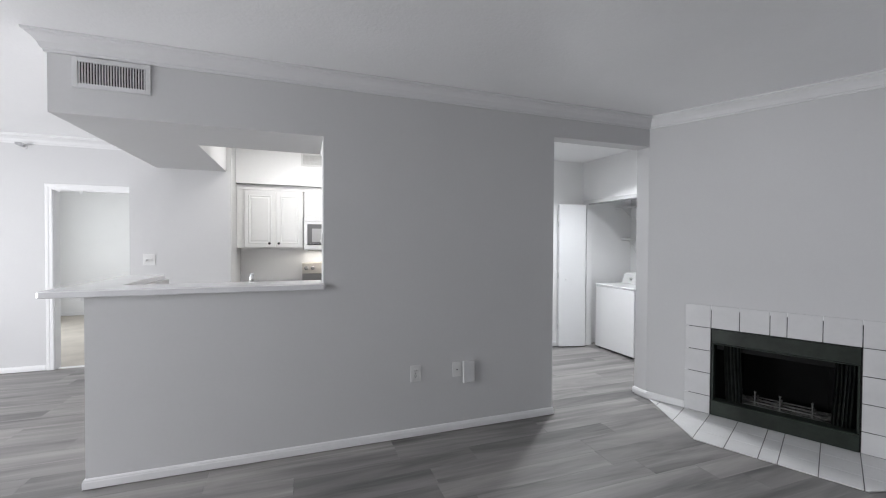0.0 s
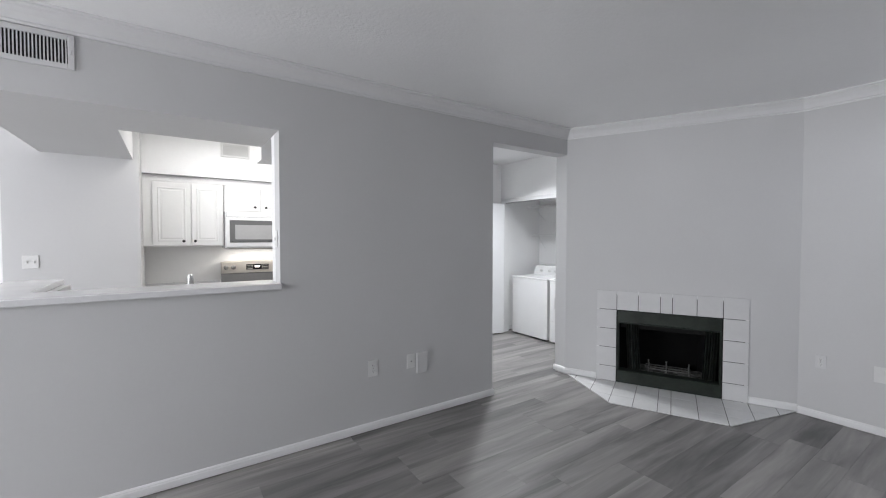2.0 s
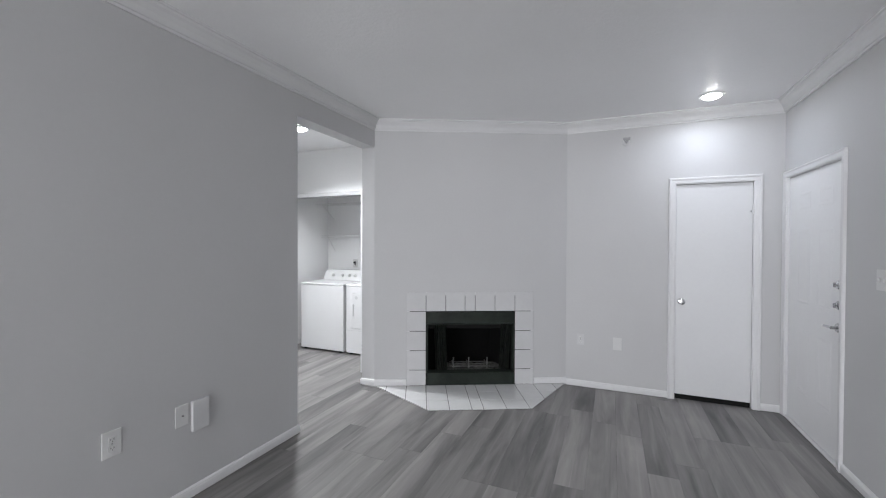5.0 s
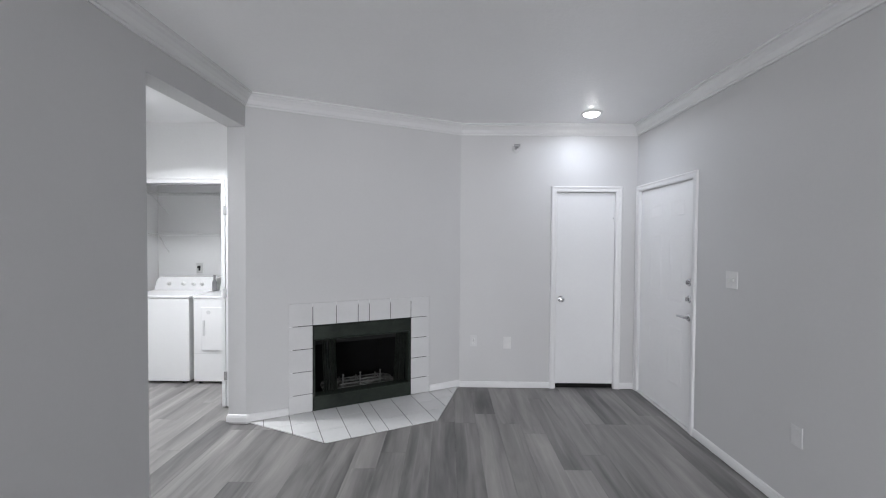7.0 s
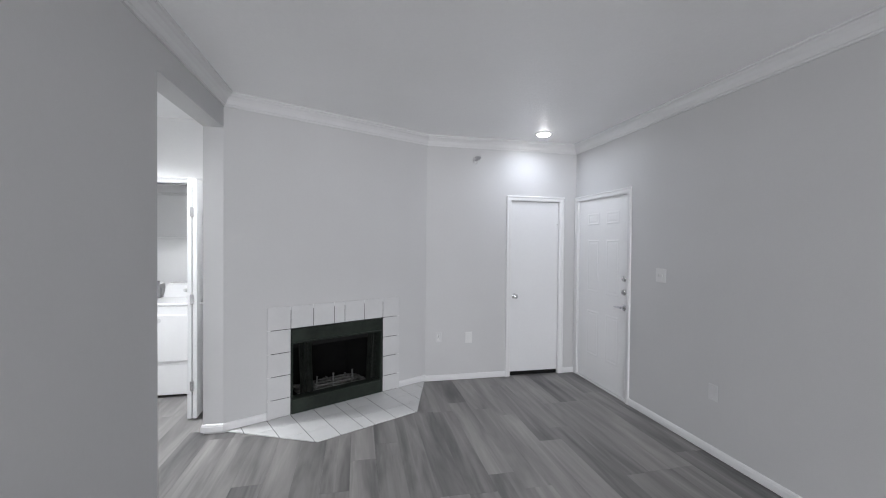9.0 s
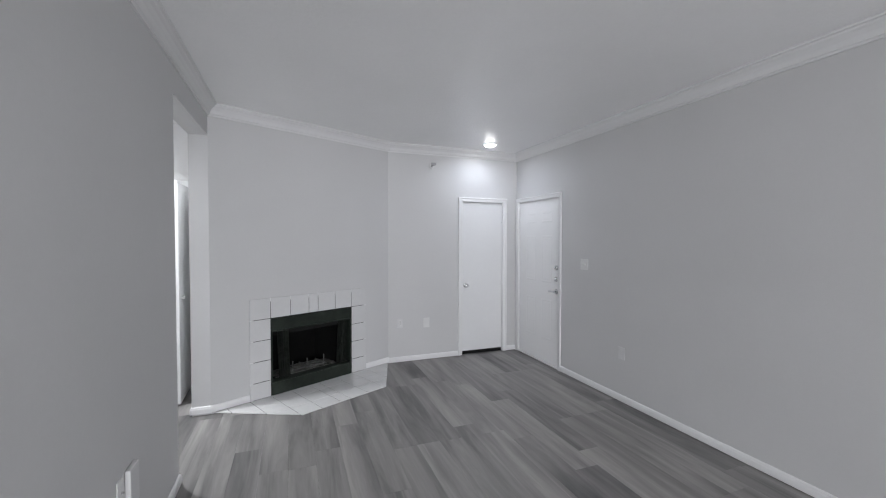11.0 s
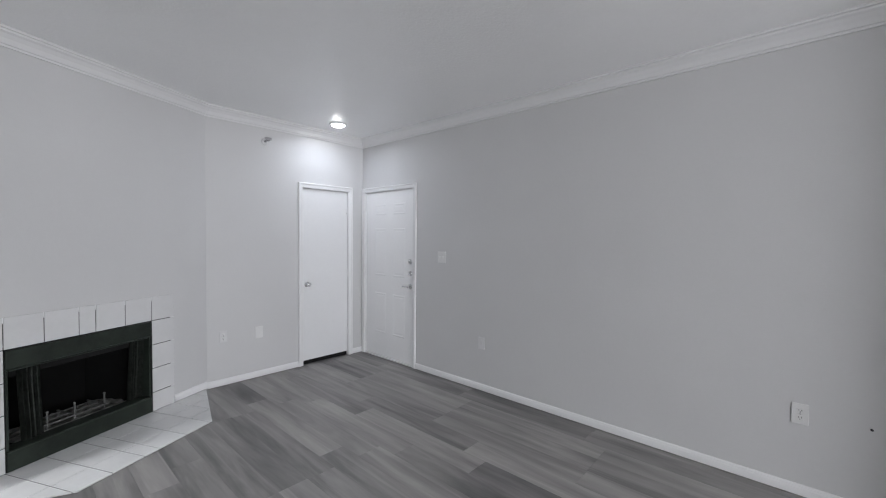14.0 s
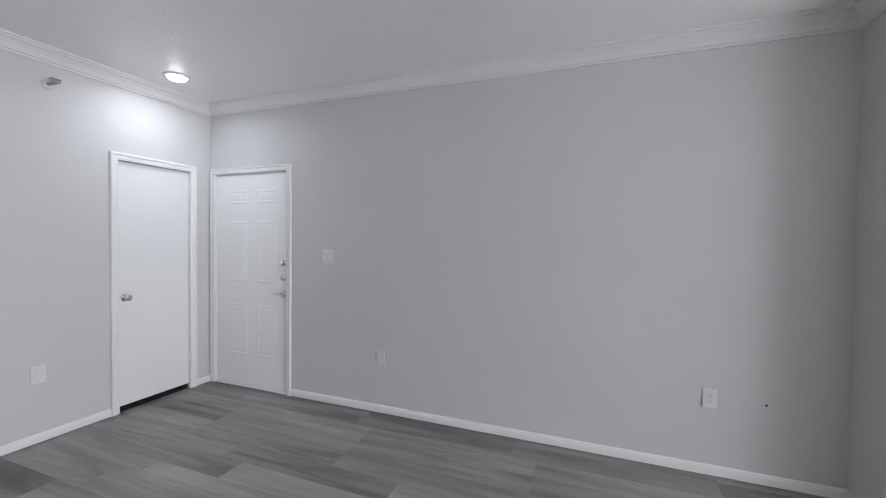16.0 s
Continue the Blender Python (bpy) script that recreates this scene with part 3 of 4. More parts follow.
# Lip colour lightened for the light that reaches the firebox front.
part("floor_lip", boxes((F0 + 0.10, -0.135, 0.101, F1 - 0.10, -0.096, 0.137), bevel=0.003), mat("lit_refractory", (0.38, 0.385, 0.365), 0.9, var=0.6, scale=14, bump=0.5, bscale=120), fp, "refractory lip strewn with ash, made pale for light reaching in")
part("ash_bed", bm, M_ASH, fp, "grey ash and embers")
bm = bmesh.new()
for y in (-0.14, -0.22, -0.30):
    cyl(bm, (mid - 0.22, y, 0.165), (mid + 0.20, y, 0.165), 0.006, n=10)
for x in (-0.20, 0.0, 0.165):
    cyl(bm, (mid + x, -0.13, 0.170), (mid + x, -0.34, 0.170), 0.006, n=10)
    cyl(bm, (mid + x, -0.15, 0.125), (mid + x, -0.15, 0.245), 0.006, n=10)
    ball(bm, (mid + x, -0.15, 0.250), 0.009)
    cyl(bm, (mid + x, -0.33, 0.125), (mid + x, -0.33, 0.175), 0.006, n=10)
part("grate", bm, M_IRON, fp, "cast iron grate with upright finials")

# hearth of square white tiles, laid flat in front
hearth = thing("hearth", "low white square-tile hearth with dark joints before the fireplace", "hearth", DIAG)
HEARTH = [(0.01, 0.0), (DIAG_L - 0.02, 0.0), (DIAG_L - 0.546, 0.617), (DIAG_L - 1.475, 0.617)]


def clip(poly, keep):
    out = []
    for i, p in enumerate(poly):
        q = poly[(i + 1) % len(poly)]
        a, b = keep(p), keep(q)
        if a >= 0:
            out.append(p)
        if a * b < 0:
            t = a / (a - b)
            out.append((p[0] + (q[0] - p[0]) * t, p[1] + (q[1] - p[1]) * t))
    return out


def prism(bm, poly, z0, z1, chamfer=0.0):
    area = sum(p[0] * q[1] - q[0] * p[1] for p, q in zip(poly, poly[1:] + poly[:1]))
    if area < 0:
        poly = poly[::-1]
    c = Vector((sum(p[0] for p in poly) / len(poly), sum(p[1] for p in poly) / len(poly)))
    lo = [bm.verts.new((*p, z0)) for p in poly]
    mi = [bm.verts.new((*p, z1 - chamfer)) for p in poly]
    hi = [bm.verts.new((*(Vector(p) + (c - Vector(p)).normalized() * chamfer * 1.4), z1)) for p in poly]
    n = len(poly)
    for a, b in ((lo, mi), (mi, hi)):
        for i in range(n):
            bm.faces.new((a[i], a[(i + 1) % n], b[(i + 1) % n], b[i]))
    bm.faces.new(hi)
    bm.faces.new(lo[::-1])
    return bm


INNER = [(p[0] + (DIAG_L / 2 - p[0]) * 0.012, 0.004 + p[1] * 0.985) for p in HEARTH]
part("grout_bed", prism(bmesh.new(), INNER, 0.001, 0.0095), M_PALEGROUT, hearth, "grey grout joints")
hu = [-0.07, 0.127, 0.331, *us, 1.655, 1.857, 2.07]
hr = [0.0, 0.205, 0.411, 0.617]
for u0, u1 in zip(hu, hu[1:]):
    for r0, r1 in zip(hr, hr[1:]):
        a0, a1 = DIAG_L - u1 + G, DIAG_L - u0 - G
        poly = [(a0, r0 + G), (a1, r0 + G), (a1, r1 - G * 0.5), (a0, r1 - G * 0.5)]
        for i in range(4):
            p, q = HEARTH[i], HEARTH[(i + 1) % 4]
            if len(poly) > 2:
                poly = clip(poly, lambda w: (q[0] - p[0]) * (w[1] - p[1]) - (q[1] - p[1]) * (w[0] - p[0]))
        area = abs(sum(p[0] * q[1] - q[0] * p[1] for p, q in zip(poly, poly[1:] + poly[:1]))) / 2 if len(poly) > 2 else 0
        if area > 0.0006:
            part("tile", prism(bmesh.new(), poly, 0.004, 0.012, 0.0015), M_HEARTH, hearth)

# ---- bar and kitchen ----
def rounded_poly(pts, radii, n=6):
    out = []
    k = len(pts)
    for i in range(k):
        p, r = Vector(pts[i]), radii[i]
        if r <= 0:
            out.append(tuple(p))
            continue
        a, b = (Vector(pts[i - 1]) - p).normalized(), (Vector(pts[(i + 1) % k]) - p).normalized()
        s, e = p + a * r, p + b * r
        for j in range(n + 1):
            t = j / n
            out.append(tuple(s * (1 - t) ** 2 + p * 2 * t * (1 - t) + e * t * t))
    return out


def slab(bm, poly, z0, z1, ch=0.004):
    """A slab of any outline with softened upper and lower edges; the outline runs counter-clockwise."""
    k = len(poly)
    inner = []
    for i in range(k):
        p, a, b = Vector(poly[i]), Vector(poly[i - 1]), Vector(poly[(i + 1) % k])
        d1, d2 = (p - a).normalized(), (b - p).normalized()
        n1, n2 = Vector((-d1.y, d1.x)), Vector((-d2.y, d2.x))
        inner.append(p + (n1 + n2) / max(0.3, 1 + n1.dot(n2)) * ch)
    rows = [[bm.verts.new((p.x, p.y, z0)) for p in inner], [bm.verts.new((*p, z0 + ch)) for p in poly], [bm.verts.new((*p, z1 - ch)) for p in poly], [bm.verts.new((p.x, p.y, z1)) for p in inner]]
    for r, s in zip(rows, rows[1:]):
        for i in range(k):
            bm.faces.new((r[i], r[(i + 1) % k], s[(i + 1) % k], s[i]))
    bm.faces.new(rows[-1])
    bm.faces.new(rows[0][::-1])
    return bm


outline = rounded_poly([(-1.45, 3.565), (0.180, 3.565), (0.180, 3.599), (0.165, 3.599), (0.165, 3.90), (-1.14, 3.90), (-1.14, 4.82), (-1.45, 4.82)], [0.03, 0.02, 0, 0, 0, 0.02, 0.03, 0.03])
bar = part("bar_top", slab(bmesh.new(), outline, 1.182, 1.222, 0.005), M_QUARTZ)
tagged(bar, "white L-shaped bar top with eased edges on the half wall", "countertop")
part("bar_support", boxes((-1.253, 3.62, 1.155, -1.229, 4.76, 1.181), bevel=0.003), M_TRIM, bar, "white cleat under the overhang")


def cabinet_door(parent, x0, z0, x1, z1, y):
    d = part("cabinet_door", boxes((x0, y - 0.019, z0, x1, y - 0.001, z1), bevel=0.002), M_CAB, parent)
    bm = bmesh.new()
    w = 0.055
    rings = []
    for o, t in ((0, 0.0), (0.004, 0.004), (0.012, 0.004), (0.020, -0.002), (0.038, 0.004)):
        o += w - 0.01
        rings.append([bm.verts.new((x, y - 0.019 - t, z)) for x, z in ((x0 + o, z0 + o), (x1 - o, z0 + o), (x1 - o, z1 - o), (x0 + o, z1 - o))])
    for r, s in zip(rings, rings[1:]):
        for k in range(4):
            bm.faces.new((r[k], r[(k + 1) % 4], s[(k + 1) % 4], s[k]))
    bm.faces.new(rings[-1])
    bmesh.ops.recalc_face_normals(bm, faces=bm.faces[:])
    part("raised_panel", bm, M_CAB, d)
    return d


def cabinet_knob(parent, x, y, z):
    m = Matrix.Translation((x, y, z)) @ Matrix.Rotation(math.pi / 2, 4, "X")
    part("knob", revolve(bmesh.new(), [(0.007, 0), (0.006, 0.010), (0.013, 0.016), (0.015, 0.022), (0.010, 0.027), (0.003, 0.028)], m, 14), M_DARK, parent, "small dark round knob")


CY = 5.95
cab = thing("upper_cabinet", "white raised-panel upper cabinet with two doors", "cabinet", KIT_UP)
part("body", boxes((-0.698, CY, 1.440, 0.045, KITCHEN_Y - 0.002, 2.135), bevel=0.002), M_CAB, cab)
part("top_rail", boxes((-0.698, CY - 0.006, 2.136, 1.20, KITCHEN_Y - 0.002, 2.199)), M_CAB, cab)
dl = cabinet_door(cab, -0.616, 1.450, -0.272, 2.120, CY)
cabinet_knob(dl, -0.340, CY - 0.019, 1.496)
dr = cabinet_door(cab, -0.266, 1.450, 0.036, 2.120, CY)
cabinet_knob(dr, -0.234, CY - 0.019, 1.496)
cab = thing("upper_cabinet", "short white upper cabinet above the microwave", "cabinet", KIT_UP)
part("body", boxes((0.049, CY, 1.835, 0.825, KITCHEN_Y - 0.002, 2.135), bevel=0.002), M_CAB, cab)
dl = cabinet_door(cab, 0.070, 1.845, 0.432, 2.120, CY)
cabinet_knob(dl, 0.374, CY - 0.019, 1.892)
dr = cabinet_door(cab, 0.438, 1.845, 0.805, 2.120, CY)
cabinet_knob(dr, 0.494, CY - 0.019, 1.892)
cab = thing("upper_cabinet", "white raised-panel upper cabinet beside the microwave", "cabinet", KIT_UP)
part("body", boxes((0.829, CY, 1.440, 1.235, KITCHEN_Y - 0.002, 2.135), bevel=0.002), M_CAB, cab)
cabinet_door(cab, 0.84, 1.450, 1.225, 2.120, CY)
wall("cabinet_soffit", KIT, boxes((-0.699, 5.89, 2.211, 1.915, KITCHEN_Y - 0.001, CEIL - 0.001)), M_WHITEWALL, "white painted soffit above the cabinets")


def vent(name, m, w, h, label, bars, vertical=True, dark=M_DARK, face=M_GRILLE, border=0.028):
    """A wall register: frame, dark backing and thin bars. Local x along the wall, y out of it."""
    v = thing(name, label, "air vent", m)
    b = border
    part("frame", boxes((-w / 2, 0.0005, -h / 2, -w / 2 + b, 0.012, h / 2), (w / 2 - b, 0.0005, -h / 2, w / 2, 0.012, h / 2), (-w / 2 + b, 0.0005, -h / 2, w / 2 - b, 0.012, -h / 2 + b), (-w / 2 + b, 0.0005, h / 2 - b, w / 2 - b, 0.012, h / 2), bevel=0.002), face, v)
    part("backing", boxes((-w / 2 + b, 0.0005, -h / 2 + b, w / 2 - b, 0.002, h / 2 - b)), dark, v)
    iw, ih = w - 2 * b, h - 2 * b
    for k in range(bars):
        if vertical:
            x = -iw / 2 + iw * (k + 0.5) / bars
            bm = boxes((x - iw / bars * 0.19, 0.002, -ih / 2, x + iw / bars * 0.19, 0.010, ih / 2))
        else:
            z = -ih / 2 + ih * (k + 0.5) / bars
            bm = boxes((-iw / 2, 0.002, z - ih / bars * 0.28, iw / 2, 0.010, z + ih / bars * 0.28))
        part("slat", bm, face, v)
    return v


v = vent("wall_vent", NORTH @ Matrix.Translation((1.074, 0, 2.5325)), 0.397, 0.183, "painted return grille with upright black slots high on the soffit", 24)
part("damper_lever", boxes((-0.186, 0.012, -0.012, -0.180, 0.020, 0.012), bevel=0.001), M_GRILLE, v)
vent("wall_vent", face_frame(0.164, 5.821, 0, -1) @ Matrix.Translation((0, 0, 2.535)), 0.30, 0.165, "small white wall vent with fine slats above the cabinets", 16, False, M_GREYGLASS, M_PLASTIC, 0.02)

mw = thing("microwave", "white over-range microwave with a grey glass door", "microwave", KIT_UP)
MX0, MX1, MY = 0.052, 0.812, 5.83
part("body", boxes((MX0, MY + 0.03, 1.411, MX1, KITCHEN_Y - 0.002, 1.833), bevel=0.006), M_ENAMEL, mw)
part("top_grille", boxes((MX0 + 0.01, MY, 1.768, MX1 - 0.01, MY + 0.029, 1.828), bevel=0.006), M_ENAMEL, mw)
d = part("door", boxes((MX0 + 0.004, MY - 0.01, 1.425, 0.640, MY + 0.029, 1.765), bevel=0.008, seg=2), M_ENAMEL, mw)
part("window", boxes((MX0 + 0.040, MY - 0.013, 1.490, 0.600, MY - 0.0105, 1.733), bevel=0.001), M_GREYGLASS, d, "grey tinted window")
part("window_screen", boxes((MX0 + 0.095, MY - 0.0145, 1.515, 0.585, MY - 0.0135, 1.680)), mat("pale_screen", (0.42, 0.42, 0.422), 0.4, var=0.08, spec=0.2), d)
part("window_edge", boxes((MX0 + 0.040, MY - 0.0145, 1.480, 0.600, MY - 0.0105, 1.4885)), M_BLACK, d)
part("handle", cyl(cyl(cyl(bmesh.new(), (0.618, MY - 0.038, 1.463), (0.618, MY - 0.038, 1.733), 0.009), (0.618, MY - 0.038, 1.483), (0.618, MY - 0.009, 1.483), 0.007), (0.618, MY - 0.038, 1.713), (0.618, MY - 0.009, 1.713), 0.007), M_ENAMEL, d)
part("control_panel", boxes((0.646, MY - 0.008, 1.425, MX1 - 0.004, MY + 0.029, 1.765), bevel=0.006), M_BLACK, mw)
part("filter_plate", boxes((0.10, MY + 0.05, 1.402, 0.76, 5.97, 1.4105), bevel=0.002), M_STAINLESS, mw)
part("cooktop_lamp", boxes((0.20, 5.98, 1.400, 0.64, 6.12, 1.4105), bevel=0.003), mat("warm_lamp_glow", (1.0, 0.93, 0.82), 0.4, var=0.0, emit=2.0), mw, "lit cooktop lamp under the microwave")

rg = thing("range", "stainless electric range with a dark control display", "stove", KIT)
part("body", boxes((0.036, 5.65, 0.012, 0.796, 6.27, 0.905), bevel=0.004), M_STAINLESS, rg)
part("cooktop", boxes((0.036, 5.63, 0.906, 0.796, 6.27, 0.920), bevel=0.004), M_BLACK, rg, "black glass cooktop")
bm = bmesh.new()
rows = []
for k in range(21):
    x = 0.036 + 0.76 * k / 20
    top = 1.245 + 0.020 * math.sin(math.pi * k / 20)
    rows.append([bm.verts.new(p) for p in ((x, 6.165, 1.110), (x, 6.165, top - 0.012), (x, 6.180, top), (x, 6.260, top), (x, 6.260, 1.110))])
for r, s in zip(rows, rows[1:]):
    for j in range(5):
        bm.faces.new((r[j], s[j], s[(j + 1) % 5], r[(j + 1) % 5]))
bm.faces.new(rows[0])
bm.faces.new(rows[-1][::-1])
bmesh.ops.recalc_face_normals(bm, faces=bm.faces[:])
bg = part("backguard", bm, M_STAINLESS, rg)
part("backguard_base", boxes((0.036, 6.17, 0.921, 0.796, 6.26, 1.108), bevel=0.002), M_GREYGLASS, rg, "dark grey strip below the control panel")
for x in (0.085, 0.165, 0.672, 0.745):
    m = Matrix.Translation((x, 6.1645, 1.180)) @ Matrix.Rotation(math.pi / 2, 4, "X")
    part("control_knob", revolve(bmesh.new(), [(0.027, 0), (0.026, 0.006), (0.020, 0.010), (0.018, 0.026), (0.012, 0.029)], m, 20), M_KNOB, bg, "round steel knob with a dark skirt")
part("display", boxes((0.305, 6.159, 1.148, 0.560, 6.1645, 1.212), bevel=0.001), M_BLACK, bg, "dark display panel")
part("clock", boxes((0.400, 6.1575, 1.174, 0.460, 6.1588, 1.194)), M_DISPLAY, bg, "lit clock digits")
for i in range(3):
    for x0, x1 in ((0.315, 0.380), (0.478, 0.550)):
        part("key_row", boxes((x0, 6.1578, 1.156 + 0.018 * i, x1, 6.1588, 1.162 + 0.018 * i)), M_STAINLESS, bg)

base = thing("base_cabinet", "white base cabinets along the back kitchen wall", "cabinet", KIT)
part("body", boxes((-0.698, 5.69, 0.10, 0.030, KITCHEN_Y - 0.002, 0.874), bevel=0.002), M_CAB, base)
part("toe_kick", boxes((-0.698, 5.75, 0.002, 0.030, KITCHEN_Y - 0.002, 0.099)), M_DARK, base)
cabinet_door(base, -0.67, 0.13, -0.34, 0.85, 5.69)
cabinet_door(base, -0.33, 0.13, 0.02, 0.85, 5.69)
tagged(part("countertop", boxes((-0.705, 5.581, 0.875, 0.028, KITCHEN_Y - 0.071, 0.915), (-0.705, 6.20, 0.916, 0.028, KITCHEN_Y - 0.071, 1.02), bevel=0.004), M_QUARTZ), "white countertop with a low upstand beside the range", "countertop")
base = thing("base_cabinet", "white sink cabinet behind the half wall", "cabinet")
part("body", boxes((-1.095, 3.755, 0.10, 0.14, 4.32, 0.874), bevel=0.002), M_CAB, base)
tagged(part("countertop", boxes((-1.095, 3.755, 0.875, 0.150, 4.36, 0.915), bevel=0.004), M_QUARTZ), "white sink countertop behind the bar", "countertop")
tap = thing("faucet", "chrome kitchen faucet behind the bar", "faucet")
bm = revolve(bmesh.new(), [(0.028, 0.916), (0.028, 0.925), (0.018, 0.935), (0.016, 1.10), (0.021, 1.115), (0.021, 1.240), (0.014, 1.272), (0.004, 1.278)], Matrix.Translation((-0.350, 4.05, 0)))
part("body", bm, M_CHROME, tap)
part("spout", cyl(cyl(bmesh.new(), (-0.350, 4.05, 1.09), (-0.350, 4.24, 1.14), 0.011), (-0.350, 4.24, 1.142), (-0.350, 4.24, 1.10), 0.012), M_CHROME, tap)


# ---- plates, outlets and small wall fixtures ----
def plate(m, w, h, label, category, kind="blank", face=None):
    """A wall plate in a wall's frame; its centre is m's origin."""
    p = thing({"blank": "blank_plate", "duplex": "outlet", "switch": "light_switch", "cable": "cable_outlet"}[kind], label, category, m)
    part("plate", boxes((-w / 2, 0.0005, -h / 2, w / 2, 0.007, h / 2), bevel=0.003, seg=2), face or M_PLASTIC, p)
    if kind == "duplex":
        for dz in (-0.021, 0.021):
            s = part("socket", boxes((-0.017, 0.0072, dz - 0.0145, 0.017, 0.0095, dz + 0.0145), bevel=0.002), M_PLASTIC, p)
            for x, hh in ((-0.0065, 0.0045), (0.0065, 0.0035)):
                part("slot", boxes((x - 0.0013, 0.0092, dz + 0.002 - hh, x + 0.0013, 0.0100, dz + 0.002 + hh)), M_DARK, s)
            part("ground_hole", cyl(bmesh.new(), (0, 0.0092, dz - 0.0085), (0, 0.0100, dz - 0.0085), 0.0024, n=10), M_DARK, s)
        part("screw", cyl(bmesh.new(), (0, 0.007, 0), (0, 0.0083, 0), 0.003, n=10), M_CHROME, p)
    elif kind == "switch":
        for x in ((-0.023, 0.023) if w > 0.09 else (0,)):
            part("toggle", boxes((x - 0.0045, 0.0072, -0.011, x + 0.0045, 0.017, 0.011), bevel=0.002), M_PLASTIC, p)
    elif kind == "cable":
        part("jack", cyl(bmesh.new(), (0, 0.007, 0), (0, 0.016, 0), 0.0045, n=12), M_CHROME, p)
    elif kind == "blank":
        part("insert", boxes((-0.0165, 0.0072, -0.033, 0.0165, 0.0098, 0.033), bevel=0.0015), face or M_PLASTIC, p)
    if kind != "duplex":
        for z in (-h * 0.36, h * 0.36):
            part("screw", cyl(bmesh.new(), (0, 0.007, z), (0, 0.0083, z), 0.003, n=10), M_PLASTIC, p)
    return p


def on(m, a, z):
    return m @ Matrix.Translation((a, 0, z))


plate(on(NORTH, -0.859, 0.498), 0.085, 0.130, "white duplex outlet low on the grey wall", "outlet", "duplex")
plate(on(NORTH, -1.204, 0.498), 0.075, 0.120, "white cable plate beside a small box", "outlet", "cable")
bx = thing("wall_box", "white plastic wall-mounted junction box", "wall box", on(NORTH, -1.308, 0.472))
part("cover", boxes((-0.052, 0.0005, -0.088, 0.052, 0.024, 0.088), bevel=0.005, seg=2), M_GRILLE, bx)
part("cover_seam", boxes((-0.0535, 0.008, -0.086, 0.0535, 0.010, 0.086)), M_GRILLE, bx)
plate(on(SOUTH, 2.682, 1.286), 0.115, 0.118, "white two-gang light switch beside the entrance door", "light switch", "switch")
plate(on(SOUTH, 2.146, 0.465), 0.075, 0.118, "pale wall plate with a raised centre low on the grey wall", "wall plate", face=M_GRILLE)
plate(on(SOUTH, -0.179, 0.483), 0.078, 0.122, "white duplex outlet low on the grey wall", "outlet", "duplex")
plate(on(EAST, 1.652, 0.492), 0.072, 0.112, "painted-over outlet low beside the hearth", "outlet", "duplex", face=M_GRILLE)
pl = plate(on(EAST, 1.301, 0.477), 0.082, 0.125, "white wall plate with a raised centre beside the closet door", "wall plate")
plate(on(face_frame(0, 5.49, 0, -1), 1.463, 1.330), 0.105, 0.115, "white light switch on the stub wall", "light switch", "switch")
plate(face_frame(0.165, 3.70, -1, 0) @ Matrix.Translation((0, 0, 1.53)), 0.075, 0.118, "white light switch on the white pier", "light switch", "switch")
plate(on(face_frame(0, FAR_Y, 0, -1), 3.25, 1.61), 0.10, 0.12, "white wall thermostat plate on the far wall", "wall plate")
hole = part("cable_hole", cyl(bmesh.new(), (0, 0.0002, 0), (0, 0.002, 0), 0.007, n=14), M_DARK)
hole.matrix_world = on(SOUTH, -0.468, 0.481)
tagged(hole, "small dark drilled hole in the grey wall", "hole")


def sprinkler(m, label):
    sp = thing("sprinkler", label, "sprinkler", m)
    turn = Matrix.Rotation(-math.pi / 2, 4, "X")
    part("escutcheon", revolve(bmesh.new(), [(0.036, 0.0005), (0.036, 0.003), (0.028, 0.011), (0.014, 0.014)], turn), M_GRILLE, sp)
    bm = cyl(bmesh.new(), (0, 0.012, 0), (0, 0.052, 0), 0.012)
    for side in (-1, 1):
        cyl(bm, (side * 0.012, 0.048, 0), (side * 0.019, 0.092, 0), 0.004, n=8)
    cyl(bm, (0, 0.050, 0), (0, 0.092, 0), 0.004, n=8)
    part("head", bm, M_DULL, sp, "dull metal frame arms")
    bm = boxes((-0.032, 0.092, 0.002, 0.032, 0.097, 0.026), bevel=0.001)
    box(bm, -0.028, 0.055, 0.021, 0.028, 0.112, 0.026, bevel=0.001)
    part("deflector", bm, M_DULL, sp)


sprinkler(on(EAST, 1.234, 2.492), "sidewall sprinkler head with a round escutcheon near the ceiling")
sprinkler(on(face_frame(0, FAR_Y, 0, -1), 2.98, 2.60), "sidewall sprinkler head high on the far dining wall")


# ---- ceiling lamps ----
def downlight(x, y, label):
    d = thing("recessed_light", label, "ceiling light", Matrix.Translation((x, y, CEIL)), "recessed ceiling lights")
    bm = bmesh.new()
    n = 40
    prof = [(0.098, -0.0005), (0.098, -0.006), (0.090, -0.011), (0.074, -0.012), (0.071, -0.008), (0.071, -0.0005)]
    rings = [[bm.verts.new((r * math.cos(2 * math.pi * k / n), r * math.sin(2 * math.pi * k / n), z)) for k in range(n)] for r, z in prof]
    for i in range(len(prof)):
        a, b = rings[i], rings[(i + 1) % len(prof)]
        for k in range(n):
            bm.faces.new((a[k], a[(k + 1) % n], b[(k + 1) % n], b[k]))
    bmesh.ops.recalc_face_normals(bm, faces=bm.faces[:])
    part("trim_ring", bm, M_TRIM, d)
    part("lens", revolve(bmesh.new(), [(0.02, -0.034), (0.045, -0.030), (0.062, -0.021), (0.0705, -0.008), (0.0705, -0.001)], n=32), M_LENS, d, "glowing white lens")


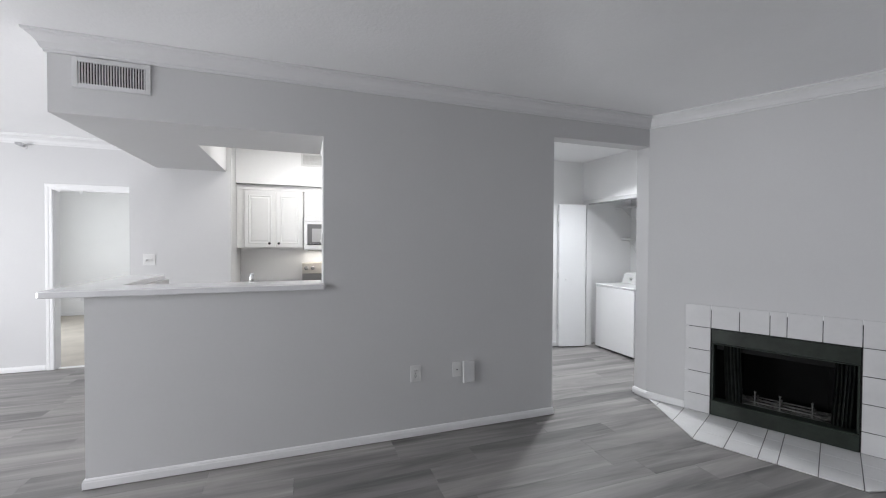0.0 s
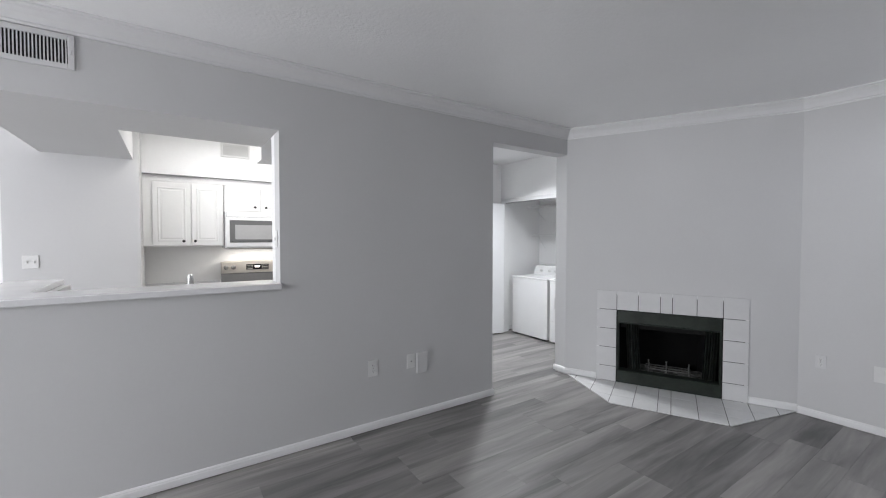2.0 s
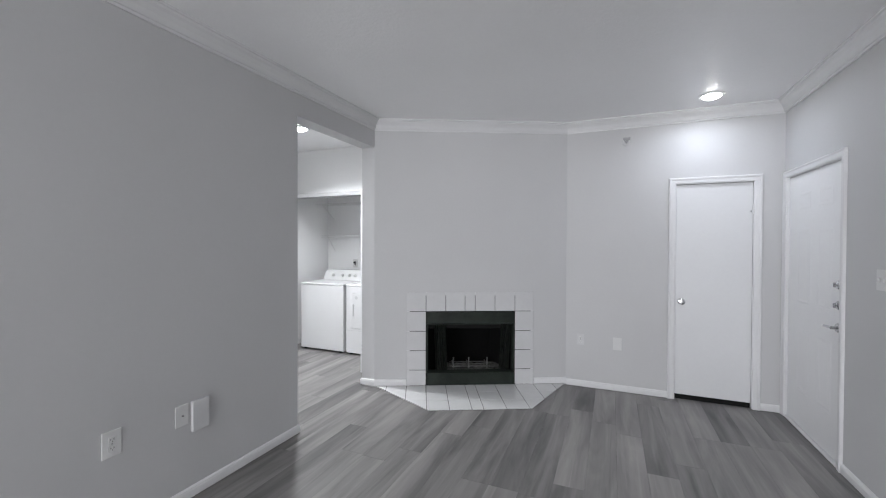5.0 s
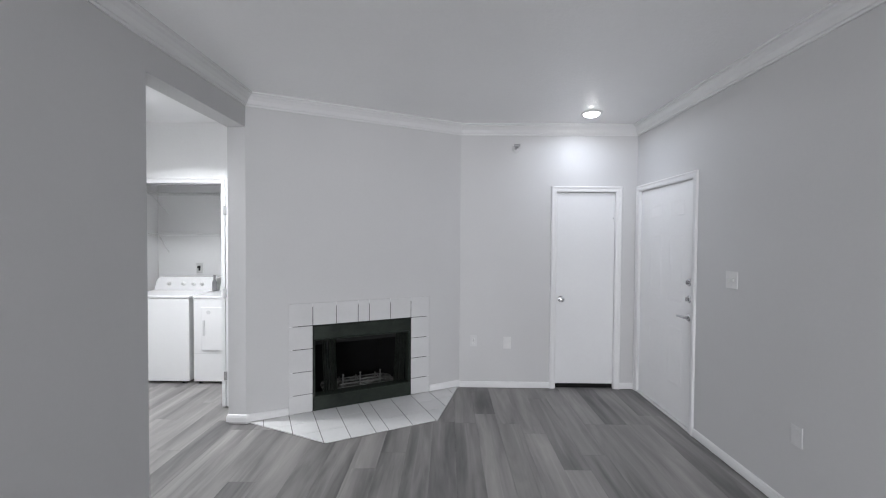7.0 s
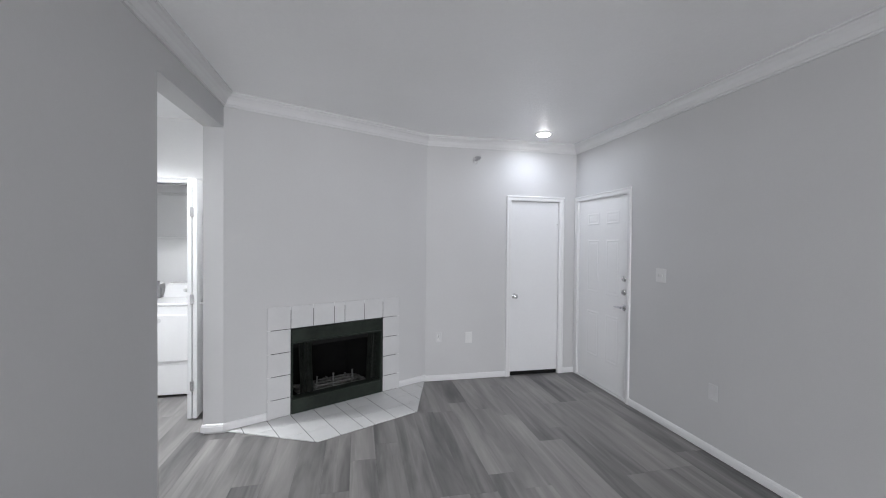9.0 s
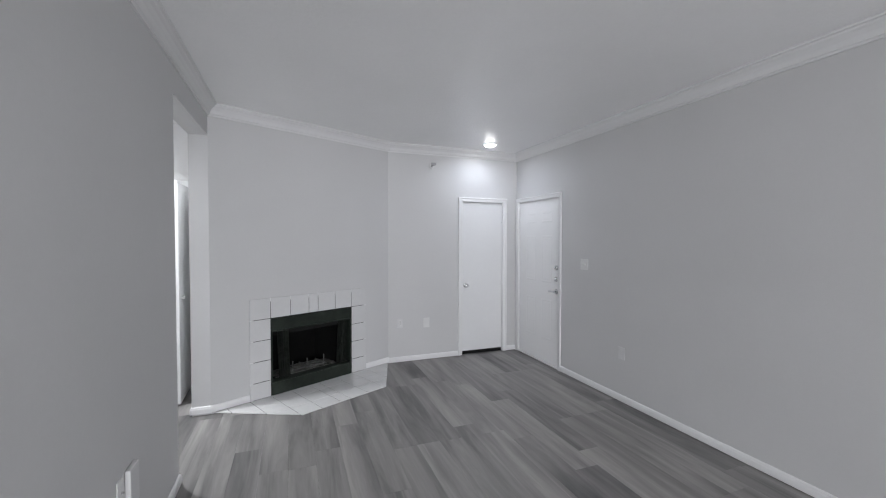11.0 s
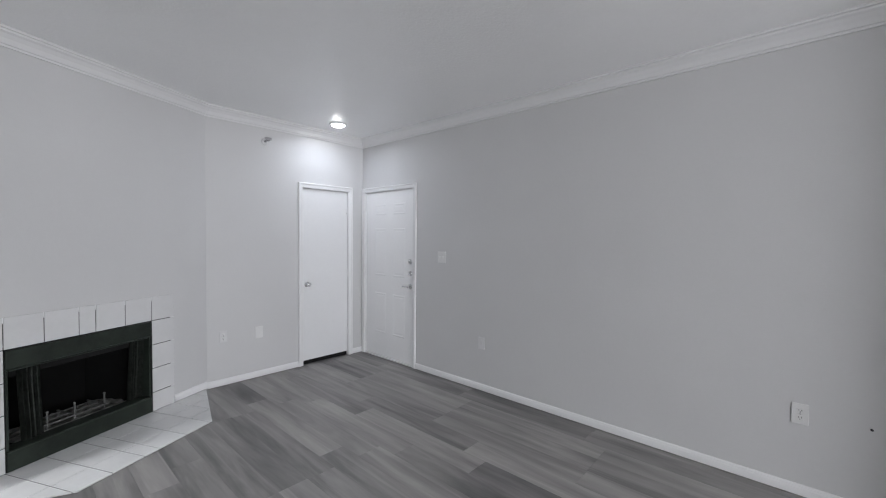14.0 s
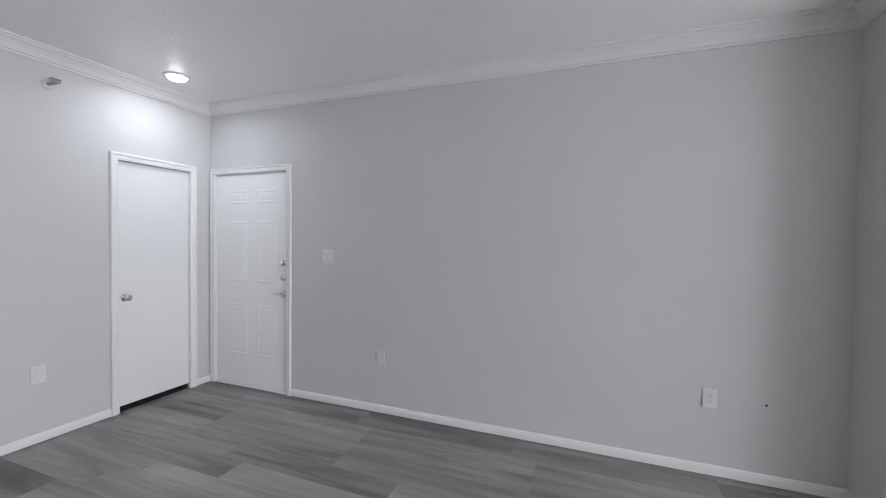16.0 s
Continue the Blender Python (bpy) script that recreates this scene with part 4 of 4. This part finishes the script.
downlight(3.68, 0.60, "round recessed ceiling light, lit, in a white ring")
downlight(3.13, 4.50, "round recessed hall light, lit, in a white ring")
# Invented panel to carry the kitchen fill, placed where it stays hidden.
kl = thing("kitchen_fill_panel", "unseen long white panel added to light the kitchen", "ceiling light", Matrix.Translation((0.42, 5.09, CEIL)))
part("housing", boxes((-1.0, -0.17, -0.025, 1.0, 0.17, -0.001), bevel=0.006), M_TRIM, kl)
part("diffuser", boxes((-0.98, -0.15, -0.052, 0.98, 0.15, -0.026), bevel=0.01, seg=2), mat("fill_panel_glow", (1.0, 0.98, 0.95), 0.4, var=0.0, emit=3.0), kl)

# ---- laundry closet ----
trim = structure(thing("door_4", "white cased closet opening with folded bifold doors", "doorway", face_frame(HALL_EAST_X, 0, -1, 0)))
part("casing", casing_bm(3.962, 5.502, 2.11, 0.055), M_TRIM, trim)
part("head_track", boxes((3.962, -0.06, 2.095, 5.502, -0.02, 2.119)), M_CHROME, trim)


def bifold(m, wide):
    b = thing("bifold_door", "white flush bifold closet door folded open", "door", m, "bifold doors of the laundry closet")
    for y in (0.0, 0.040):
        p = part("leaf", boxes((0, y, 0.018, wide, y + 0.034, 2.085), bevel=0.003), M_DOOR, b)
        if y:
            for z in (0.3, 1.05, 1.8):
                part("hinge", boxes((-0.004, -0.004 + y - 0.012, z - 0.04, 0.001, y + 0.014, z + 0.04), bevel=0.001), M_CHROME, p, "steel hinge plate")
    bm = revolve(bmesh.new(), [(0.008, 0), (0.007, 0.012), (0.016, 0.020), (0.015, 0.028), (0.004, 0.031)], Matrix.Translation((0.10, 0.0, 1.0)) @ Matrix.Rotation(math.pi / 2, 4, "X"), 14)
    part("knob", bm, M_TRIM, b)
    return b


bifold(pose(3.500, 3.897, 0, 0, 0, 2), 0.52)
bifold(pose(3.548, 5.500, 0, 0, 0, -14), 0.40)


def knob_on(parent, x, y, z, r, material):
    m = Matrix.Translation((x, y, z)) @ Matrix.Rotation(-math.pi / 2, 4, "Y")
    part("dial", revolve(bmesh.new(), [(r, 0), (r, 0.006), (r * 0.8, 0.010), (r * 0.7, 0.024), (r * 0.4, 0.026)], m, 20), material, parent)


def console(bm, x0, x1, y0, y1, z0, z1):
    """A sloped control console with rounded ends."""
    prof = [(x0, z0), (x0 + 0.05, z1 - 0.02), (x0 + 0.075, z1), (x1, z1), (x1, z0)]
    rows = []
    for y, s in ((y0, 0.92), (y0 + 0.02, 1.0), (y1 - 0.02, 1.0), (y1, 0.92)):
        rows.append([bm.verts.new((x, y, z0 + (z - z0) * s)) for x, z in prof])
    for r, t in zip(rows, rows[1:]):
        for j in range(5):
            bm.faces.new((r[j], t[j], t[(j + 1) % 5], r[(j + 1) % 5]))
    bm.faces.new(rows[0])
    bm.faces.new(rows[-1][::-1])
    bmesh.ops.recalc_face_normals(bm, faces=bm.faces[:])
    return bm


FX, LAUNDRY = 4.14, Matrix.Translation((-0.038, -0.043, 0))
washer = thing("washing_machine", "white top-loading washing machine with a raised console", "washing machine", LAUNDRY)
part("body", boxes((FX, 4.702, 0.025, 4.79, 5.425, 0.905), bevel=0.008, seg=2), M_ENAMEL, washer)
part("lid", boxes((FX - 0.006, 4.697, 0.906, 4.63, 5.430, 0.935), bevel=0.010, seg=2), M_ENAMEL, washer)
c = part("console", console(bmesh.new(), 4.61, 4.81, 4.712, 5.415, 0.936, 1.085), M_ENAMEL, washer)
for y in (4.86, 4.96, 5.08, 5.25):
    knob_on(c, 4.632, y, 1.01, 0.024, M_PLASTIC)
for x, y in ((4.19, 4.78), (4.19, 5.38), (4.73, 4.78), (4.73, 5.38)):
    part("foot", cyl(bmesh.new(), (x, y, 0.001), (x, y, 0.026), 0.022, n=12), M_DARK, washer)
dryer = thing("dryer", "white front-loading clothes dryer beside the washer", "dryer", LAUNDRY @ Matrix.Translation((0, -0.034, 0)))
part("body", boxes((FX, 4.015, 0.025, 4.79, 4.690, 0.905), bevel=0.008, seg=2), M_ENAMEL, dryer)
part("top_panel", boxes((FX - 0.006, 4.010, 0.906, 4.79, 4.695, 0.935), bevel=0.010, seg=2), M_ENAMEL, dryer)
dd = part("door", boxes((FX - 0.014, 4.09, 0.36, FX - 0.001, 4.60, 0.82), bevel=0.006, seg=2), M_ENAMEL, dryer)
part("door_handle", boxes((FX - 0.026, 4.555, 0.52, FX - 0.0145, 4.580, 0.68), bevel=0.004), M_GRILLE, dd)
part("badge", cyl(bmesh.new(), (FX - 0.016, 4.52, 0.765), (FX - 0.0135, 4.52, 0.765), 0.022, n=20), M_GRILLE, dd, "round grey maker's badge")
part("seam", boxes((FX - 0.0015, 4.02, 0.325, FX + 0.001, 4.685, 0.329)), M_GRILLE, dryer)
part("lint_latch", cyl(bmesh.new(), (FX - 0.012, 4.08, 0.875), (FX - 0.001, 4.08, 0.875), 0.012, n=14), M_CHROME, dryer)
c = part("console", console(bmesh.new(), 4.61, 4.81, 4.025, 4.680, 0.936, 1.085), M_ENAMEL, dryer)
knob_on(c, 4.632, 4.22, 1.01, 0.045, M_PLASTIC)
knob_on(c, 4.632, 4.47, 1.01, 0.024, M_PLASTIC)
for x, y in ((4.19, 4.06), (4.19, 4.64), (4.73, 4.06), (4.73, 4.64)):
    part("foot", cyl(bmesh.new(), (x, y, 0.001), (x, y, 0.026), 0.022, n=12), M_DARK, dryer)
bt = thing("bottle", "small dark bottle standing behind the dryer", "bottle", Matrix.Translation((4.518, 4.627, 0.936)))
part("bottle_body", revolve(bmesh.new(), [(0.024, 0), (0.026, 0.01), (0.026, 0.10), (0.012, 0.13), (0.011, 0.16), (0.014, 0.162), (0.014, 0.185)], n=18), mat("smoky_plastic", (0.20, 0.20, 0.205), 0.3, var=0.1), bt)


def wire_shelf(z, x0, y0, y1, label):
    s = thing("wire_shelf", label, "shelf")
    part("front_rail", cyl(cyl(bmesh.new(), (x0, y0, z), (x0, y1, z), 0.004, n=8), (x0, y0, z - 0.028), (x0, y1, z - 0.028), 0.004, n=8), M_WIRE, s)
    part("back_rail", cyl(bmesh.new(), (4.942, y0, z), (4.942, y1, z), 0.004, n=8), M_WIRE, s)
    bm = bmesh.new()
    k = int((y1 - y0) / 0.032)
    for i in range(k):
        y = y0 + (y1 - y0) * (i + 0.5) / k
        box(bm, x0, y - 0.0015, z - 0.0015, 4.942, y + 0.0015, z + 0.0015)
    part("wire_deck", bm, M_WIRE, s)
    for y in (y0 + 0.12, y1 - 0.12):
        part("brace", cyl(bmesh.new(), (x0 + 0.01, y, z - 0.01), (4.945, y, z - 0.24), 0.005, n=8), M_WIRE, s)


wire_shelf(1.600, 4.75, 3.80, 5.57, "white coated wire shelf above the washer and dryer")
wire_shelf(2.080, 4.62, 3.80, 5.57, "white coated wire shelf high in the laundry closet")
# Outlet with a dark plug; the tap part is the plug.
vb = thing("laundry_outlet", "white outlet plate with a dark plug behind the washer", "valve box", face_frame(4.95, 5.062, -1, 0) @ Matrix.Translation((0, 0, 1.17)))
part("frame", boxes((-0.042, 0.0005, -0.065, 0.042, 0.010, 0.065), bevel=0.003), M_PLASTIC, vb)
part("tap", cyl(boxes((-0.010, 0.010, -0.034, 0.010, 0.018, 0.030), bevel=0.003), (0, 0.010, 0.012), (0, 0.045, 0.012), 0.012, n=12), M_DARK, vb)

# ---- plank floor ----
sub = part("floor", boxes((-5.75, -0.62, -0.08, 5.02, FAR_Y + 0.04, -0.009)), M_SUB)
structure(sub, "grey wood-look vinyl plank floor", "floor")
PW, PL = 0.182, 1.22


def plank_mesh(length, width):
    bm = bmesh.new()
    g = 0.0005
    box(bm, g, g, -0.0085, length - g, width - g, 0.0)
    top = [f for f in bm.faces if f.normal.z > 0.5] or [max(bm.faces, key=lambda f: f.calc_center_median().z)]
    bmesh.ops.inset_individual(bm, faces=top, thickness=0.0012, depth=0.0)
    for v in bm.verts:
        if v.co.z > -0.001 and (v.co.x < g + 0.0006 or v.co.x > length - g - 0.0006 or v.co.y < g + 0.0006 or v.co.y > width - g - 0.0006):
            v.co.z -= 0.0005
    me = bpy.data.meshes.new("plank")
    bm.normal_update()
    bm.to_mesh(me)
    bm.free()
    me.materials.append(M_PLANK)
    return me


random.seed(11)
full = plank_mesh(PL, PW)
X0, X1, FAR_WEST = -5.60, 4.98, -3.3
rest = bmesh.new()
y = -0.14
while y < FAR_Y:
    x = X0 - random.choice((0.15, 0.35, 0.52, 0.70, 0.88, 1.05)) - 0.02 * random.random()
    w = min(PW, FAR_Y + 0.03 - y)
    while x < X1:
        a, b = max(x, X0), min(x + PL, X1)
        if b < FAR_WEST and b - a > 0.02:
            box(rest, a + 0.001, y + 0.001, -0.0085, b - 0.001, y + w - 0.001, 0.0)
        elif b - a > 0.02:
            me = full if b - a > PL - 0.001 and w > PW - 0.001 else plank_mesh(b - a, w)
            p = new("plank", me)
            p.parent = sub
            p.matrix_world = Matrix.Translation((a, y, 0))
        x += PL
    y += PW
tagged(part("dining_planks", rest, M_PLANK), "grey vinyl planks of the dining corner", "floor", kind="stuff")
